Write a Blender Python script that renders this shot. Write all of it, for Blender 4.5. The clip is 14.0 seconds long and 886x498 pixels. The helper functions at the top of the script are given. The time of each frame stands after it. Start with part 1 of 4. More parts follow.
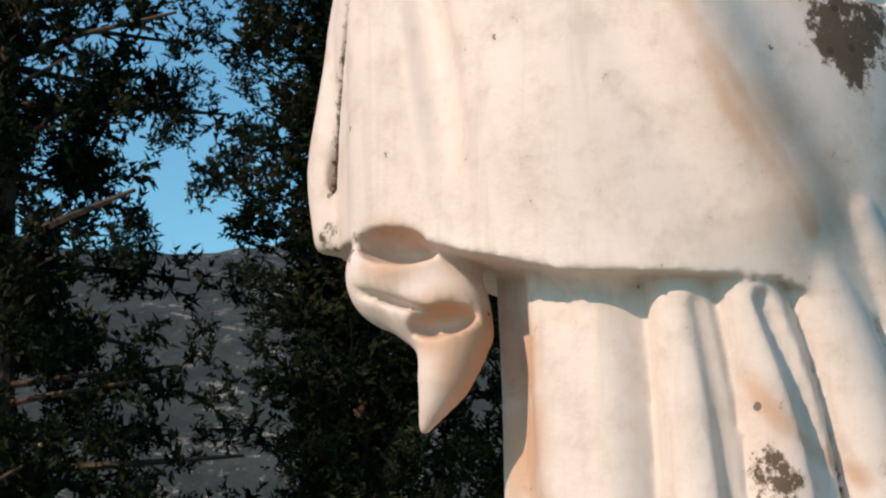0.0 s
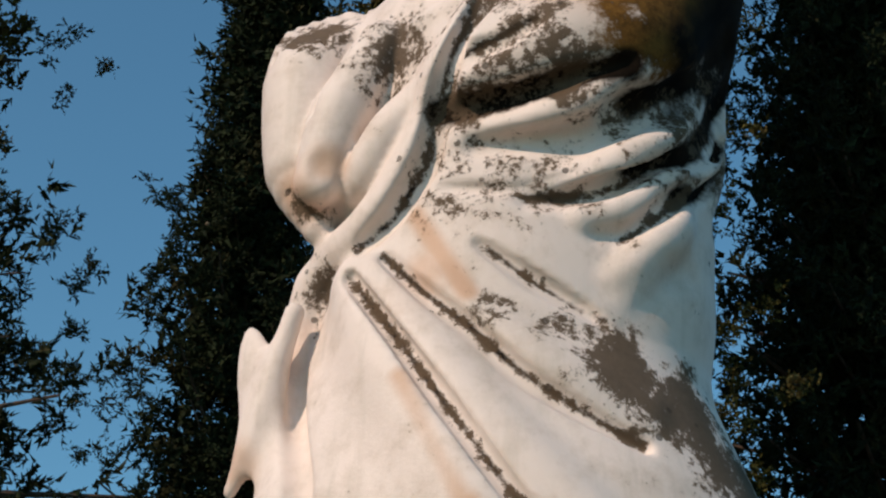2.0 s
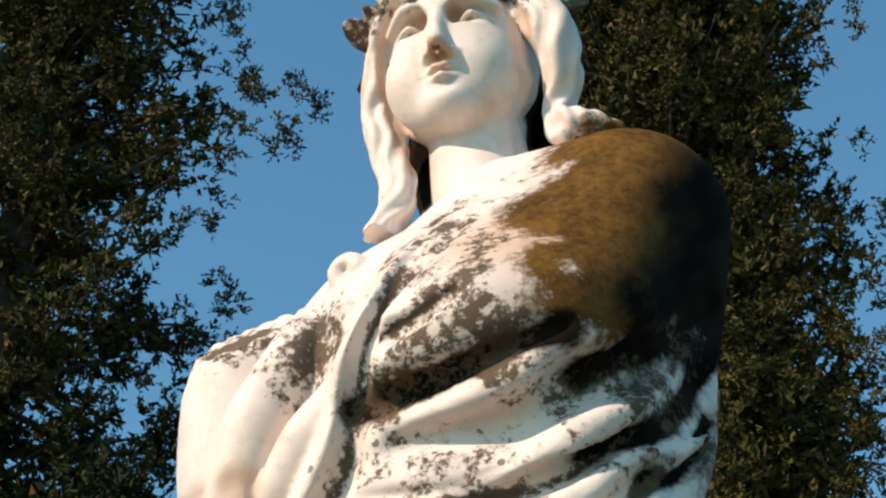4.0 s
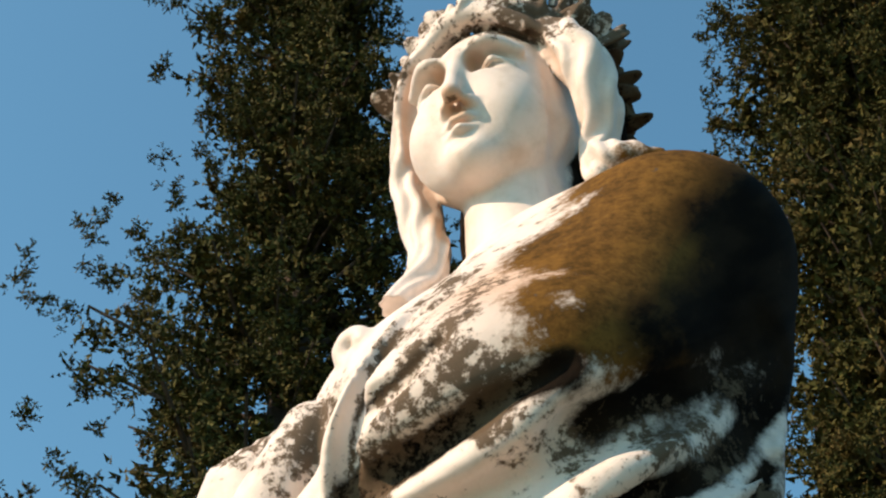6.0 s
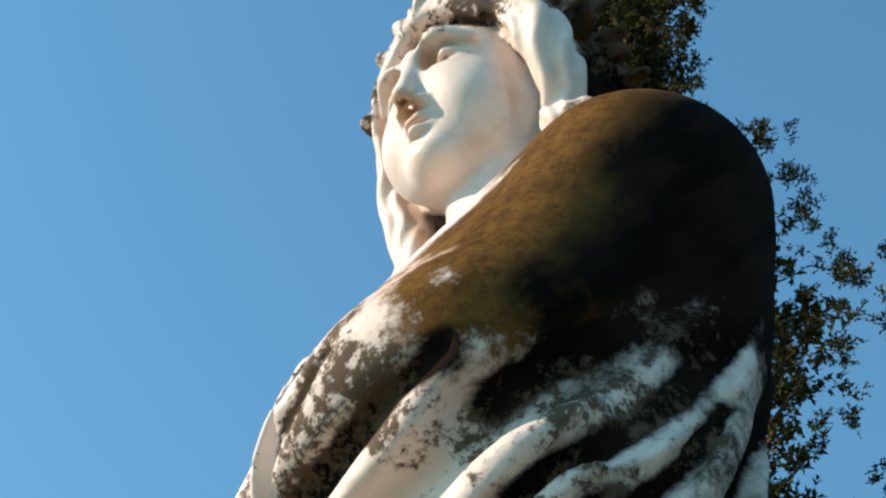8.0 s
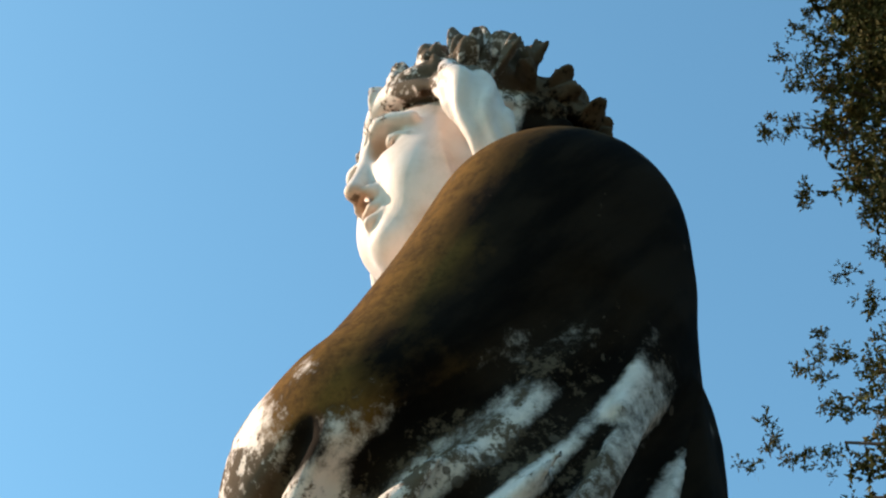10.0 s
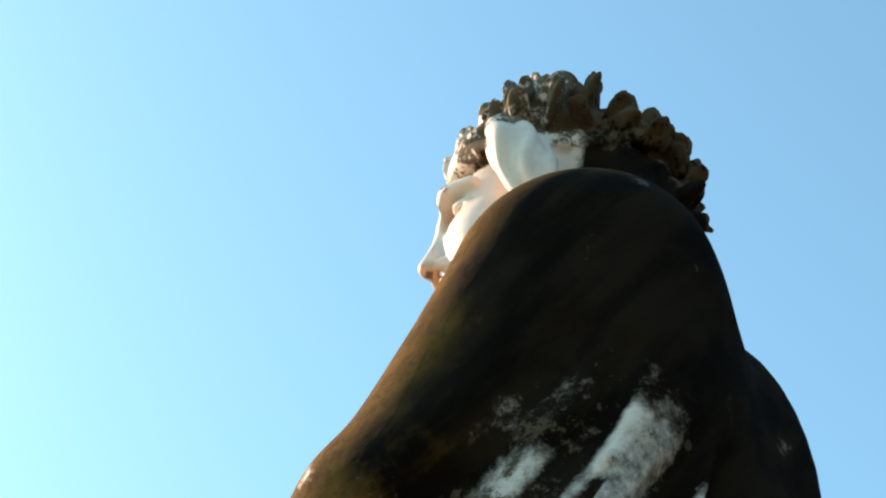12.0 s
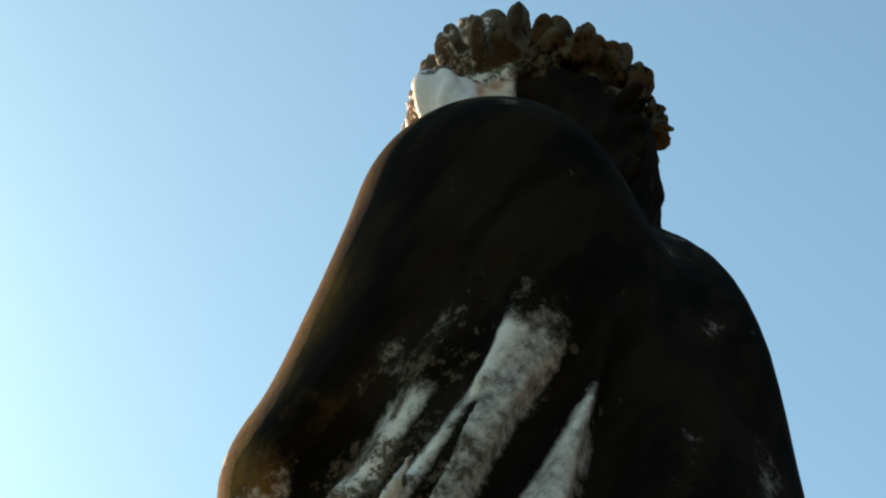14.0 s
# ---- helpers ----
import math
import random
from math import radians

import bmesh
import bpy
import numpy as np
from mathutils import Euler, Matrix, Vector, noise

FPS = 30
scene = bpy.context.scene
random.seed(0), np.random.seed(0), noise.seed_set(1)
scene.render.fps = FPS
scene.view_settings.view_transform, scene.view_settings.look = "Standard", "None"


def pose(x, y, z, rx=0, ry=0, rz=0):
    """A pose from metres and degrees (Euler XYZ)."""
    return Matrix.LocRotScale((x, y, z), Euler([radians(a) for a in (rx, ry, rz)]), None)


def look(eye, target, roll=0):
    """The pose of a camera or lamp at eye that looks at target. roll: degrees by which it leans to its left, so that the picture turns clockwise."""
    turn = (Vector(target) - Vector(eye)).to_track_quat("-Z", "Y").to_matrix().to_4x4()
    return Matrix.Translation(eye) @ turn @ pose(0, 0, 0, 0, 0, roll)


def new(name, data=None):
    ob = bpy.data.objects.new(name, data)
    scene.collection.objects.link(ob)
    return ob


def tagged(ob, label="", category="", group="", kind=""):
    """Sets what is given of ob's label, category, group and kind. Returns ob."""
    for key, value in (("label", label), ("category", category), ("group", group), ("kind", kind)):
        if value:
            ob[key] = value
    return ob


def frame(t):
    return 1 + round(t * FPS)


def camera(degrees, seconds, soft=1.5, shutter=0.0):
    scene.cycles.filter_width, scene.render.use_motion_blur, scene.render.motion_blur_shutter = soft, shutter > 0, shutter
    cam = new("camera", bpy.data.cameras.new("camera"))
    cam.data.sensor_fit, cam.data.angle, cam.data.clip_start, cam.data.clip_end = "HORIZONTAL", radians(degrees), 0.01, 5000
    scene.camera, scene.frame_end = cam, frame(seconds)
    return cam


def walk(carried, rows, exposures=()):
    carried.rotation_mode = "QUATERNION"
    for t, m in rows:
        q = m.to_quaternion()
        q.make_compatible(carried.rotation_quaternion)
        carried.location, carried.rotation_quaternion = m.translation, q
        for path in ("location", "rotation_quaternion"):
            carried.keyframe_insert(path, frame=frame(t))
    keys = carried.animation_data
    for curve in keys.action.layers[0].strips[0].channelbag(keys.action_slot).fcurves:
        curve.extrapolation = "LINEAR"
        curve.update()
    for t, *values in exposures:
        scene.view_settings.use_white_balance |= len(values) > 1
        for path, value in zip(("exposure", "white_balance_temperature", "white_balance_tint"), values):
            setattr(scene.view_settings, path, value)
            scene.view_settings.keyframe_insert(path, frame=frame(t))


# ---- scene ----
cam = camera(28.62, 14.0, soft=2.2)
# seconds, place in metres, then yaw, pitch and lean in degrees
PATH = [
    (0.0, 0.2595, -1.6001, 1.2031, 15.907, 11.330, -1.922),
    (0.5, 0.2299, -1.5668, 1.2919, 14.551, 16.231, -0.369),
    (1.0, 0.2121, -1.5746, 1.3690, 12.518, 21.405, 1.551),
    (1.5, 0.2076, -1.5973, 1.3898, 11.343, 24.354, 1.116),
    (2.0, 0.2425, -1.5604, 1.4307, 11.565, 27.689, 0.789),
    (2.5, 0.3555, -1.4748, 1.4583, 13.902, 31.588, 1.554),
    (3.0, 0.4600, -1.4220, 1.4912, 15.430, 35.469, 0.850),
    (3.5, 0.4454, -1.3597, 1.5082, 16.688, 37.761, -0.012),
    (4.0, 0.4101, -1.2529, 1.5248, 19.248, 39.521, -0.918),
    (4.2, 0.4171, -1.2196, 1.5335, 20.829, 40.560, -0.630),
    (6.3, 0.5691, -0.9041, 1.5919, 34.077, 45.875, 0.708),
    (6.5, 0.6036, -0.8485, 1.6000, 36.423, 46.417, 1.259),
    (7.0, 0.6603, -0.7836, 1.5880, 41.279, 47.102, 1.412),
    (7.2, 0.6493, -0.7615, 1.6009, 41.981, 47.171, 0.584),
    (9.3, 0.8436, -0.5616, 1.6133, 60.850, 48.322, -0.460),
    (9.5, 0.8398, -0.5334, 1.6220, 60.987, 48.784, -1.589),
    (10.0, 0.9021, -0.4120, 1.5812, 66.627, 50.272, -1.339),
    (10.5, 0.9541, -0.3065, 1.5555, 72.022, 49.625, -1.198),
    (11.0, 0.9271, -0.2719, 1.6130, 71.185, 48.268, -3.083),
    (11.5, 0.9301, -0.2366, 1.6255, 74.669, 49.155, -2.465),
    (12.0, 0.9874, -0.1342, 1.6153, 87.813, 50.978, 2.549),
    (12.5, 0.9925, -0.0809, 1.6202, 89.280, 50.014, 0.680),
    (13.0, 0.9823, -0.0387, 1.6184, 92.800, 50.176, 0.740),
    (13.5, 0.9706, 0.0645, 1.6037, 98.627, 50.630, 0.408),
    (14.0, 0.9572, 0.1290, 1.5945, 101.375, 50.360, -0.488),
]


def aim(yaw, pitch, lean):
    """The turn of a camera that looks along yaw (to the left of +y) and pitch, and leans."""
    ahead = Vector((-math.sin(radians(yaw)) * math.cos(radians(pitch)), math.cos(radians(yaw)) * math.cos(radians(pitch)), math.sin(radians(pitch))))
    return look((0, 0, 0), ahead, lean)


walk(cam, [(t, Matrix.Translation((x, y, z)) @ aim(a, b, c)) for t, x, y, z, a, b, c in PATH],
     [(0.0, 0.0, 7000, 8), (0.6, -0.2, 7000, 8), (1.3, -0.4, 7000, 8), (2.2, -0.2, 7000, 8), (3.0, 0.2, 7100, 5), (4.0, 0.42, 7200, 5), (6.4, 0.58, 7900, 6), (7.0, 0.6, 6900, 3), (9.5, 0.65, 7600, 6), (10.0, 0.85, 7800, 7), (10.5, 1.15, 8300, 9), (12.1, 1.27, 9100, 11), (12.5, 1.05, 9400, 12), (13.0, 0.8, 10000, 16), (14.0, 0.85, 10200, 16)])

# ---- world, sun, exposure ----
SUN_YAW, SUN_HIGH = 144.0, 36.0
sun_way = Vector((-math.sin(radians(SUN_YAW)) * math.cos(radians(SUN_HIGH)), math.cos(radians(SUN_YAW)) * math.cos(radians(SUN_HIGH)), math.sin(radians(SUN_HIGH))))
world = bpy.data.worlds.new("world")
scene.world = world
world.use_nodes = True
sky = world.node_tree.nodes.new("ShaderNodeTexSky")
sky.sky_type, sky.sun_disc = "NISHITA", False
sky.sun_elevation, sky.sun_rotation = radians(SUN_HIGH), radians(-SUN_YAW)
sky.air_density, sky.dust_density, sky.ozone_density = 1.0, 0.45, 0.6
world.node_tree.nodes["Background"].inputs["Strength"].default_value = 0.145
# clear dry air: a deeper, more cyan blue than the plain model's
deep = world.node_tree.nodes.new("ShaderNodeMix")
deep.data_type, deep.blend_type = "RGBA", "MULTIPLY"
deep.inputs[0].default_value = 1.0
deep.inputs[7].default_value = (0.56, 1.0, 1.13, 1)
world.node_tree.links.new(sky.outputs["Color"], deep.inputs[6])
world.node_tree.links.new(deep.outputs[2], world.node_tree.nodes["Background"].inputs["Color"])
lamp = bpy.data.lights.new("sun", "SUN")
lamp.energy, lamp.angle, lamp.color = 4.0, radians(0.53), (1.0, 0.77, 0.65)
new("sun", lamp).matrix_world = look(sun_way * 40, (0, 0, 0))


# ---- materials ----
def material(name):
    m = bpy.data.materials.new(name)
    m.use_nodes = True
    return m, m.node_tree, m.node_tree.nodes["Principled BSDF"]


def add(tree, kind, **given):
    n = tree.nodes.new(kind)
    for key, value in given.items():
        if key in n.inputs:
            n.inputs[key].default_value = value
    return n


def grain(tree, scale, detail=6.0, rough=0.6, coord=None):
    n = add(tree, "ShaderNodeTexNoise", Scale=scale, Detail=detail, Roughness=rough)
    if coord is not None:
        tree.links.new(coord, n.inputs["Vector"])
    return n.outputs["Fac"]


def figure(tree, op, a, b=0.0, clamp=False):
    n = tree.nodes.new("ShaderNodeMath")
    n.operation, n.use_clamp = op, clamp
    for i, v in enumerate((a, b)):
        if isinstance(v, (int, float)):
            n.inputs[i].default_value = v
        else:
            tree.links.new(v, n.inputs[i])
    return n.outputs[0]


def step(tree, value, low, high):
    n = add(tree, "ShaderNodeMapRange")
    n.interpolation_type = "SMOOTHSTEP"
    n.inputs["From Min"].default_value, n.inputs["From Max"].default_value = low, high
    tree.links.new(value, n.inputs["Value"])
    return n.outputs["Result"]


def blend(tree, fac, a, b):
    n = tree.nodes.new("ShaderNodeMix")
    n.data_type = "RGBA"
    for i, v in ((0, fac), (6, a), (7, b)):
        if isinstance(v, tuple):
            n.inputs[i].default_value = (*v, 1)
        else:
            tree.links.new(v, n.inputs[i])
    return n.outputs[2]


def bump(tree, shader, height, strength, distance):
    n = add(tree, "ShaderNodeBump", Strength=strength, Distance=distance)
    tree.links.new(height, n.inputs["Height"])
    tree.links.new(n.outputs["Normal"], shader.inputs["Normal"])


def attribute(tree, name):
    n = tree.nodes.new("ShaderNodeAttribute")
    n.attribute_name = name
    return n.outputs["Fac"]


def marble():
    m, t, s = material("weathered_marble")
    at = t.nodes.new("ShaderNodeTexCoord").outputs["Object"]
    soft, mid, fine, tiny = grain(t, 5, 4, 0.55, at), grain(t, 26, 8, 0.65, at), grain(t, 120, 8, 0.75, at), grain(t, 420, 4, 0.6, at)
    col = blend(t, step(t, soft, 0.35, 0.7), (0.80, 0.68, 0.615), (0.69, 0.59, 0.525))
    col = blend(t, figure(t, "MULTIPLY", step(t, mid, 0.42, 0.72), 0.5), col, (0.50, 0.40, 0.32))
    place = t.nodes.new("ShaderNodeMapping")
    place.inputs["Scale"].default_value = (38, 38, 2.2)
    t.links.new(at, place.inputs["Vector"])
    streak = grain(t, 1.0, 5, 0.6, place.outputs["Vector"])
    col = blend(t, figure(t, "MULTIPLY", step(t, streak, 0.52, 0.72), 0.38), col, (0.52, 0.45, 0.38))
    rust = figure(t, "ADD", attribute(t, "rust"), figure(t, "MULTIPLY", figure(t, "SUBTRACT", soft, 0.5), 0.8))
    col = blend(t, figure(t, "MULTIPLY", step(t, rust, 0.30, 1.2), 0.78), col, (0.55, 0.31, 0.18))
    # ochre algae film
    speck = figure(t, "ADD", figure(t, "MULTIPLY", figure(t, "SUBTRACT", mid, 0.5), 1.6), figure(t, "MULTIPLY", figure(t, "SUBTRACT", fine, 0.5), 1.7))
    ochre = step(t, figure(t, "ADD", attribute(t, "ochre"), figure(t, "MULTIPLY", speck, 0.62)), 0.16, 0.60)
    col = blend(t, figure(t, "MULTIPLY", ochre, 0.99), col, blend(t, step(t, figure(t, "ADD", figure(t, "MULTIPLY", mid, 0.45), figure(t, "MULTIPLY", fine, 0.55)), 0.34, 0.68), (0.040, 0.019, 0.004), (0.185, 0.088, 0.020)))
    # grey crust mixed with painted shade, drawn out along the fall of the folds
    turn, stretch = t.nodes.new("ShaderNodeMapping"), t.nodes.new("ShaderNodeMapping")
    turn.inputs["Rotation"].default_value = (radians(41), 0, 0)
    stretch.inputs["Scale"].default_value = (26, 26, 5)
    t.links.new(at, turn.inputs["Vector"])
    t.links.new(turn.outputs["Vector"], stretch.inputs["Vector"])
    drawn = grain(t, 1.0, 6, 0.6, stretch.outputs["Vector"])
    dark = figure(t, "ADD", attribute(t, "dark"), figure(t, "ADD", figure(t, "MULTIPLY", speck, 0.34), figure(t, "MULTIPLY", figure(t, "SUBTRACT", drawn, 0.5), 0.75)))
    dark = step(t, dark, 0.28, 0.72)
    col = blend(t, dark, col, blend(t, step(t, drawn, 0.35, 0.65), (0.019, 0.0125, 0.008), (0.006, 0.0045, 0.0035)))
    # black lichen spots, with the dirt and shade painted along the furrows
    lich = step(t, figure(t, "ADD", attribute(t, "lichen"), figure(t, "MULTIPLY", speck, 1.15)), 0.46, 0.72)
    col = blend(t, figure(t, "MULTIPLY", lich, 0.95), col, blend(t, fine, (0.045, 0.030, 0.020), (0.155, 0.108, 0.072)))
    dots = t.nodes.new("ShaderNodeTexVoronoi")
    dots.inputs["Scale"].default_value = 34
    t.links.new(at, dots.inputs["Vector"])
    dot = figure(t, "MULTIPLY", figure(t, "LESS_THAN", dots.outputs["Distance"], 0.13), figure(t, "GREATER_THAN", figure(t, "ADD", mid, figure(t, "MULTIPLY", attribute(t, "lichen"), 0.35)), 0.60))
    col = blend(t, figure(t, "MULTIPLY", dot, 0.8), col, (0.08, 0.06, 0.045))
    t.links.new(col, s.inputs["Base Color"])
    film = figure(t, "MAXIMUM", dark, figure(t, "MAXIMUM", lich, ochre))
    t.links.new(figure(t, "ADD", 0.52, figure(t, "MULTIPLY", film, 0.35)), s.inputs["Roughness"])
    t.links.new(figure(t, "SUBTRACT", 0.35, figure(t, "MULTIPLY", film, 0.32)), s.inputs["Specular IOR Level"])
    rough = figure(t, "ADD", figure(t, "MULTIPLY", fine, 0.7), figure(t, "ADD", figure(t, "MULTIPLY", tiny, 0.25), figure(t, "MULTIPLY", lich, 0.5)))
    bump(t, s, rough, 0.45, 0.0022)
    return m


def plain(name, low, high, scale, rough=0.8, height=0.3, distance=0.01):
    """Two tones mixed by grain at two scales, with relief."""
    m, t, s = material(name)
    at = t.nodes.new("ShaderNodeTexCoord").outputs["Object"]
    a, b = grain(t, scale, 8, 0.65, at), grain(t, scale * 7, 6, 0.6, at)
    both = figure(t, "ADD", figure(t, "MULTIPLY", a, 0.65), figure(t, "MULTIPLY", b, 0.35))
    t.links.new(blend(t, step(t, both, 0.35, 0.65), low, high), s.inputs["Base Color"])
    s.inputs["Roughness"].default_value = rough
    bump(t, s, both, height, distance)
    return m


def leafy(name, dark, light, tip):
    m, t, s = material(name)
    at = t.nodes.new("ShaderNodeTexCoord").outputs["Object"]
    g = t.nodes.new("ShaderNodeNewGeometry")
    r = g.outputs["Random Per Island"]
    col = blend(t, r, dark, light)
    col = blend(t, figure(t, "MULTIPLY", step(t, grain(t, 1.3, 4, 0.6, at), 0.52, 0.72), 0.7), col, tip)
    t.links.new(col, s.inputs["Base Color"])
    s.inputs["Roughness"].default_value = 0.8
    s.inputs["Specular IOR Level"].default_value = 0.1
    return m


MARBLE = marble()
STONE = plain("plinth_stone", (0.34, 0.31, 0.27), (0.50, 0.46, 0.40), 6)
BARK = plain("bark", (0.035, 0.024, 0.017), (0.085, 0.056, 0.038), 9, 0.9, 0.8, 0.03)
CYPRESS = leafy("cypress_leaf", (0.017, 0.019, 0.006), (0.100, 0.090, 0.026), (0.17, 0.115, 0.045))
# needle tones lowered so that the colour carries these trees' deep shade
PINE = leafy("pine_needle", (0.006, 0.010, 0.005), (0.021, 0.029, 0.011), (0.050, 0.040, 0.016))
CONE = plain("cone_scale", (0.12, 0.085, 0.055), (0.24, 0.18, 0.12), 30)
GRASS = plain("dry_grass", (0.04, 0.05, 0.02), (0.11, 0.09, 0.045), 1.2)
SCRUB = plain("mountain_scrub", (0.010, 0.017, 0.018), (0.036, 0.044, 0.042), 0.035, 0.95, 0.3, 2.0)
scrub_tree = SCRUB.node_tree
scrub_shader = scrub_tree.nodes["Principled BSDF"]
scrub_col = scrub_shader.inputs["Base Color"].links[0].from_socket
scrub_at = scrub_tree.nodes.new("ShaderNodeTexCoord").outputs["Object"]
outcrop = figure(scrub_tree, "MULTIPLY", step(scrub_tree, grain(scrub_tree, 0.09, 8, 0.7, scrub_at), 0.55, 0.63), step(scrub_tree, grain(scrub_tree, 0.012, 3, 0.5, scrub_at), 0.44, 0.58))
scrub_tree.links.new(blend(scrub_tree, outcrop, scrub_col, (0.20, 0.18, 0.16)), scrub_shader.inputs["Base Color"])
MOON, moon_tree, moon_shader = material("moonlight")
moon_shader.inputs["Base Color"].default_value = (0.08, 0.08, 0.08, 1)
moon_shader.inputs["Roughness"].default_value = 1.0
moon_shader.inputs["Emission Strength"].default_value = 0.6
moon_tree.links.new(blend(moon_tree, grain(moon_tree, 0.12), (0.34, 0.52, 0.70), (0.58, 0.70, 0.80)), moon_shader.inputs["Emission Color"])


def mesh_of(name, verts, faces, mat, smooth=False):
    data = bpy.data.meshes.new(name)
    data.from_pydata([tuple(v) for v in verts], [], [tuple(int(i) for i in f) for f in faces])
    data.materials.append(mat)
    if smooth:
        data.polygons.foreach_set("use_smooth", [True] * len(data.polygons))
    data.update()
    return data


def part(name, bm, mat, parent, label=""):
    data = bpy.data.meshes.new(name)
    bm.to_mesh(data)
    bm.free()
    data.materials.append(mat)
    ob = new(name, data)
    ob.parent = parent
    return tagged(ob, label)


# ---- ground, mountain, moon ----
def ground():
    n, size = 60, 3000.0
    u = np.linspace(-1, 1, n)
    at = np.sign(u) * np.abs(u) ** 3 * size
    verts = [(x, y, 0.25 * noise.noise((x * 0.08, y * 0.08, 0)) * min(1, max(0, math.hypot(x, y) - 2) / 6)) for y in at for x in at]
    faces = [(j * n + i, j * n + i + 1, (j + 1) * n + i + 1, (j + 1) * n + i) for j in range(n - 1) for i in range(n - 1)]
    tagged(new("ground", mesh_of("ground", verts, faces, GRASS, True)), "dry grassy ground round the statue", "ground", kind="structure")


def mountain():
    wide, deep = 260, 60
    verts = []
    for j in range(deep):
        for i in range(wide):
            yaw = radians(-70 + 200 * i / (wide - 1))
            far = 700 + 900 * j / (deep - 1)
            x, y = -math.sin(yaw) * far, math.cos(yaw) * far
            rise = math.sin(min(1, j / (deep * 0.72)) * math.pi / 2)
            lump = noise.fractal((x * 0.004, y * 0.004, 3.1), 0.9, 2.1, 6)
            ridge = 268 + 40 * noise.noise((math.degrees(yaw) * 0.05, 0, 7))
            verts.append((x, y, -4 + rise * ridge + 26 * lump * rise))
    faces = [(j * wide + i, j * wide + i + 1, (j + 1) * wide + i + 1, (j + 1) * wide + i) for j in range(deep - 1) for i in range(wide - 1)]
    tagged(new("mountain", mesh_of("mountain", verts, faces, SCRUB, True)), "grey-green scrubby mountainside with pale rock outcrops far behind", "mountain", kind="structure")


def moon():
    bm = bmesh.new()
    bmesh.ops.create_uvsphere(bm, u_segments=32, v_segments=24, radius=14.5)
    bmesh.ops.delete(bm, geom=[v for v in bm.verts if v.co.x > 2.0], context="VERTS")
    data = bpy.data.meshes.new("moon")
    bm.to_mesh(data)
    bm.free()
    data.materials.append(MOON)
    ob = new("moon", data)
    yaw, high, far = radians(23.2), radians(49.0), 3600
    way = Vector((-math.sin(yaw) * math.cos(high), math.cos(yaw) * math.cos(high), math.sin(high)))
    ob.matrix_world = Matrix.Translation(way * far) @ look((0, 0, 0), way).to_3x3().to_4x4() @ pose(0, 0, 0, 0, 0, 25)
    tagged(ob, "pale half moon in the daytime sky", "moon")


ground()
mountain()
moon()


# ---- plinth ----
def plinth():
    root = tagged(new("plinth"), "squared grey stone plinth under the marble statue", "plinth")
    for name, w, low, high, edge in (("base_block", 0.46, -0.3, 0.22, 0.012), ("shaft", 0.38, 0.22, 0.98, 0.008), ("cap_block", 0.43, 0.98, 1.12, 0.02)):
        bm = bmesh.new()
        bmesh.ops.create_cube(bm, size=1)
        bmesh.ops.scale(bm, vec=(2 * w, 2 * w * 0.92, high - low), verts=bm.verts)
        bmesh.ops.translate(bm, vec=(0.02, 0.0, (low + high) / 2), verts=bm.verts)
        bmesh.ops.bevel(bm, geom=bm.edges[:], offset=edge, segments=3, affect="EDGES")
        part(name, bm, STONE, root)


plinth()


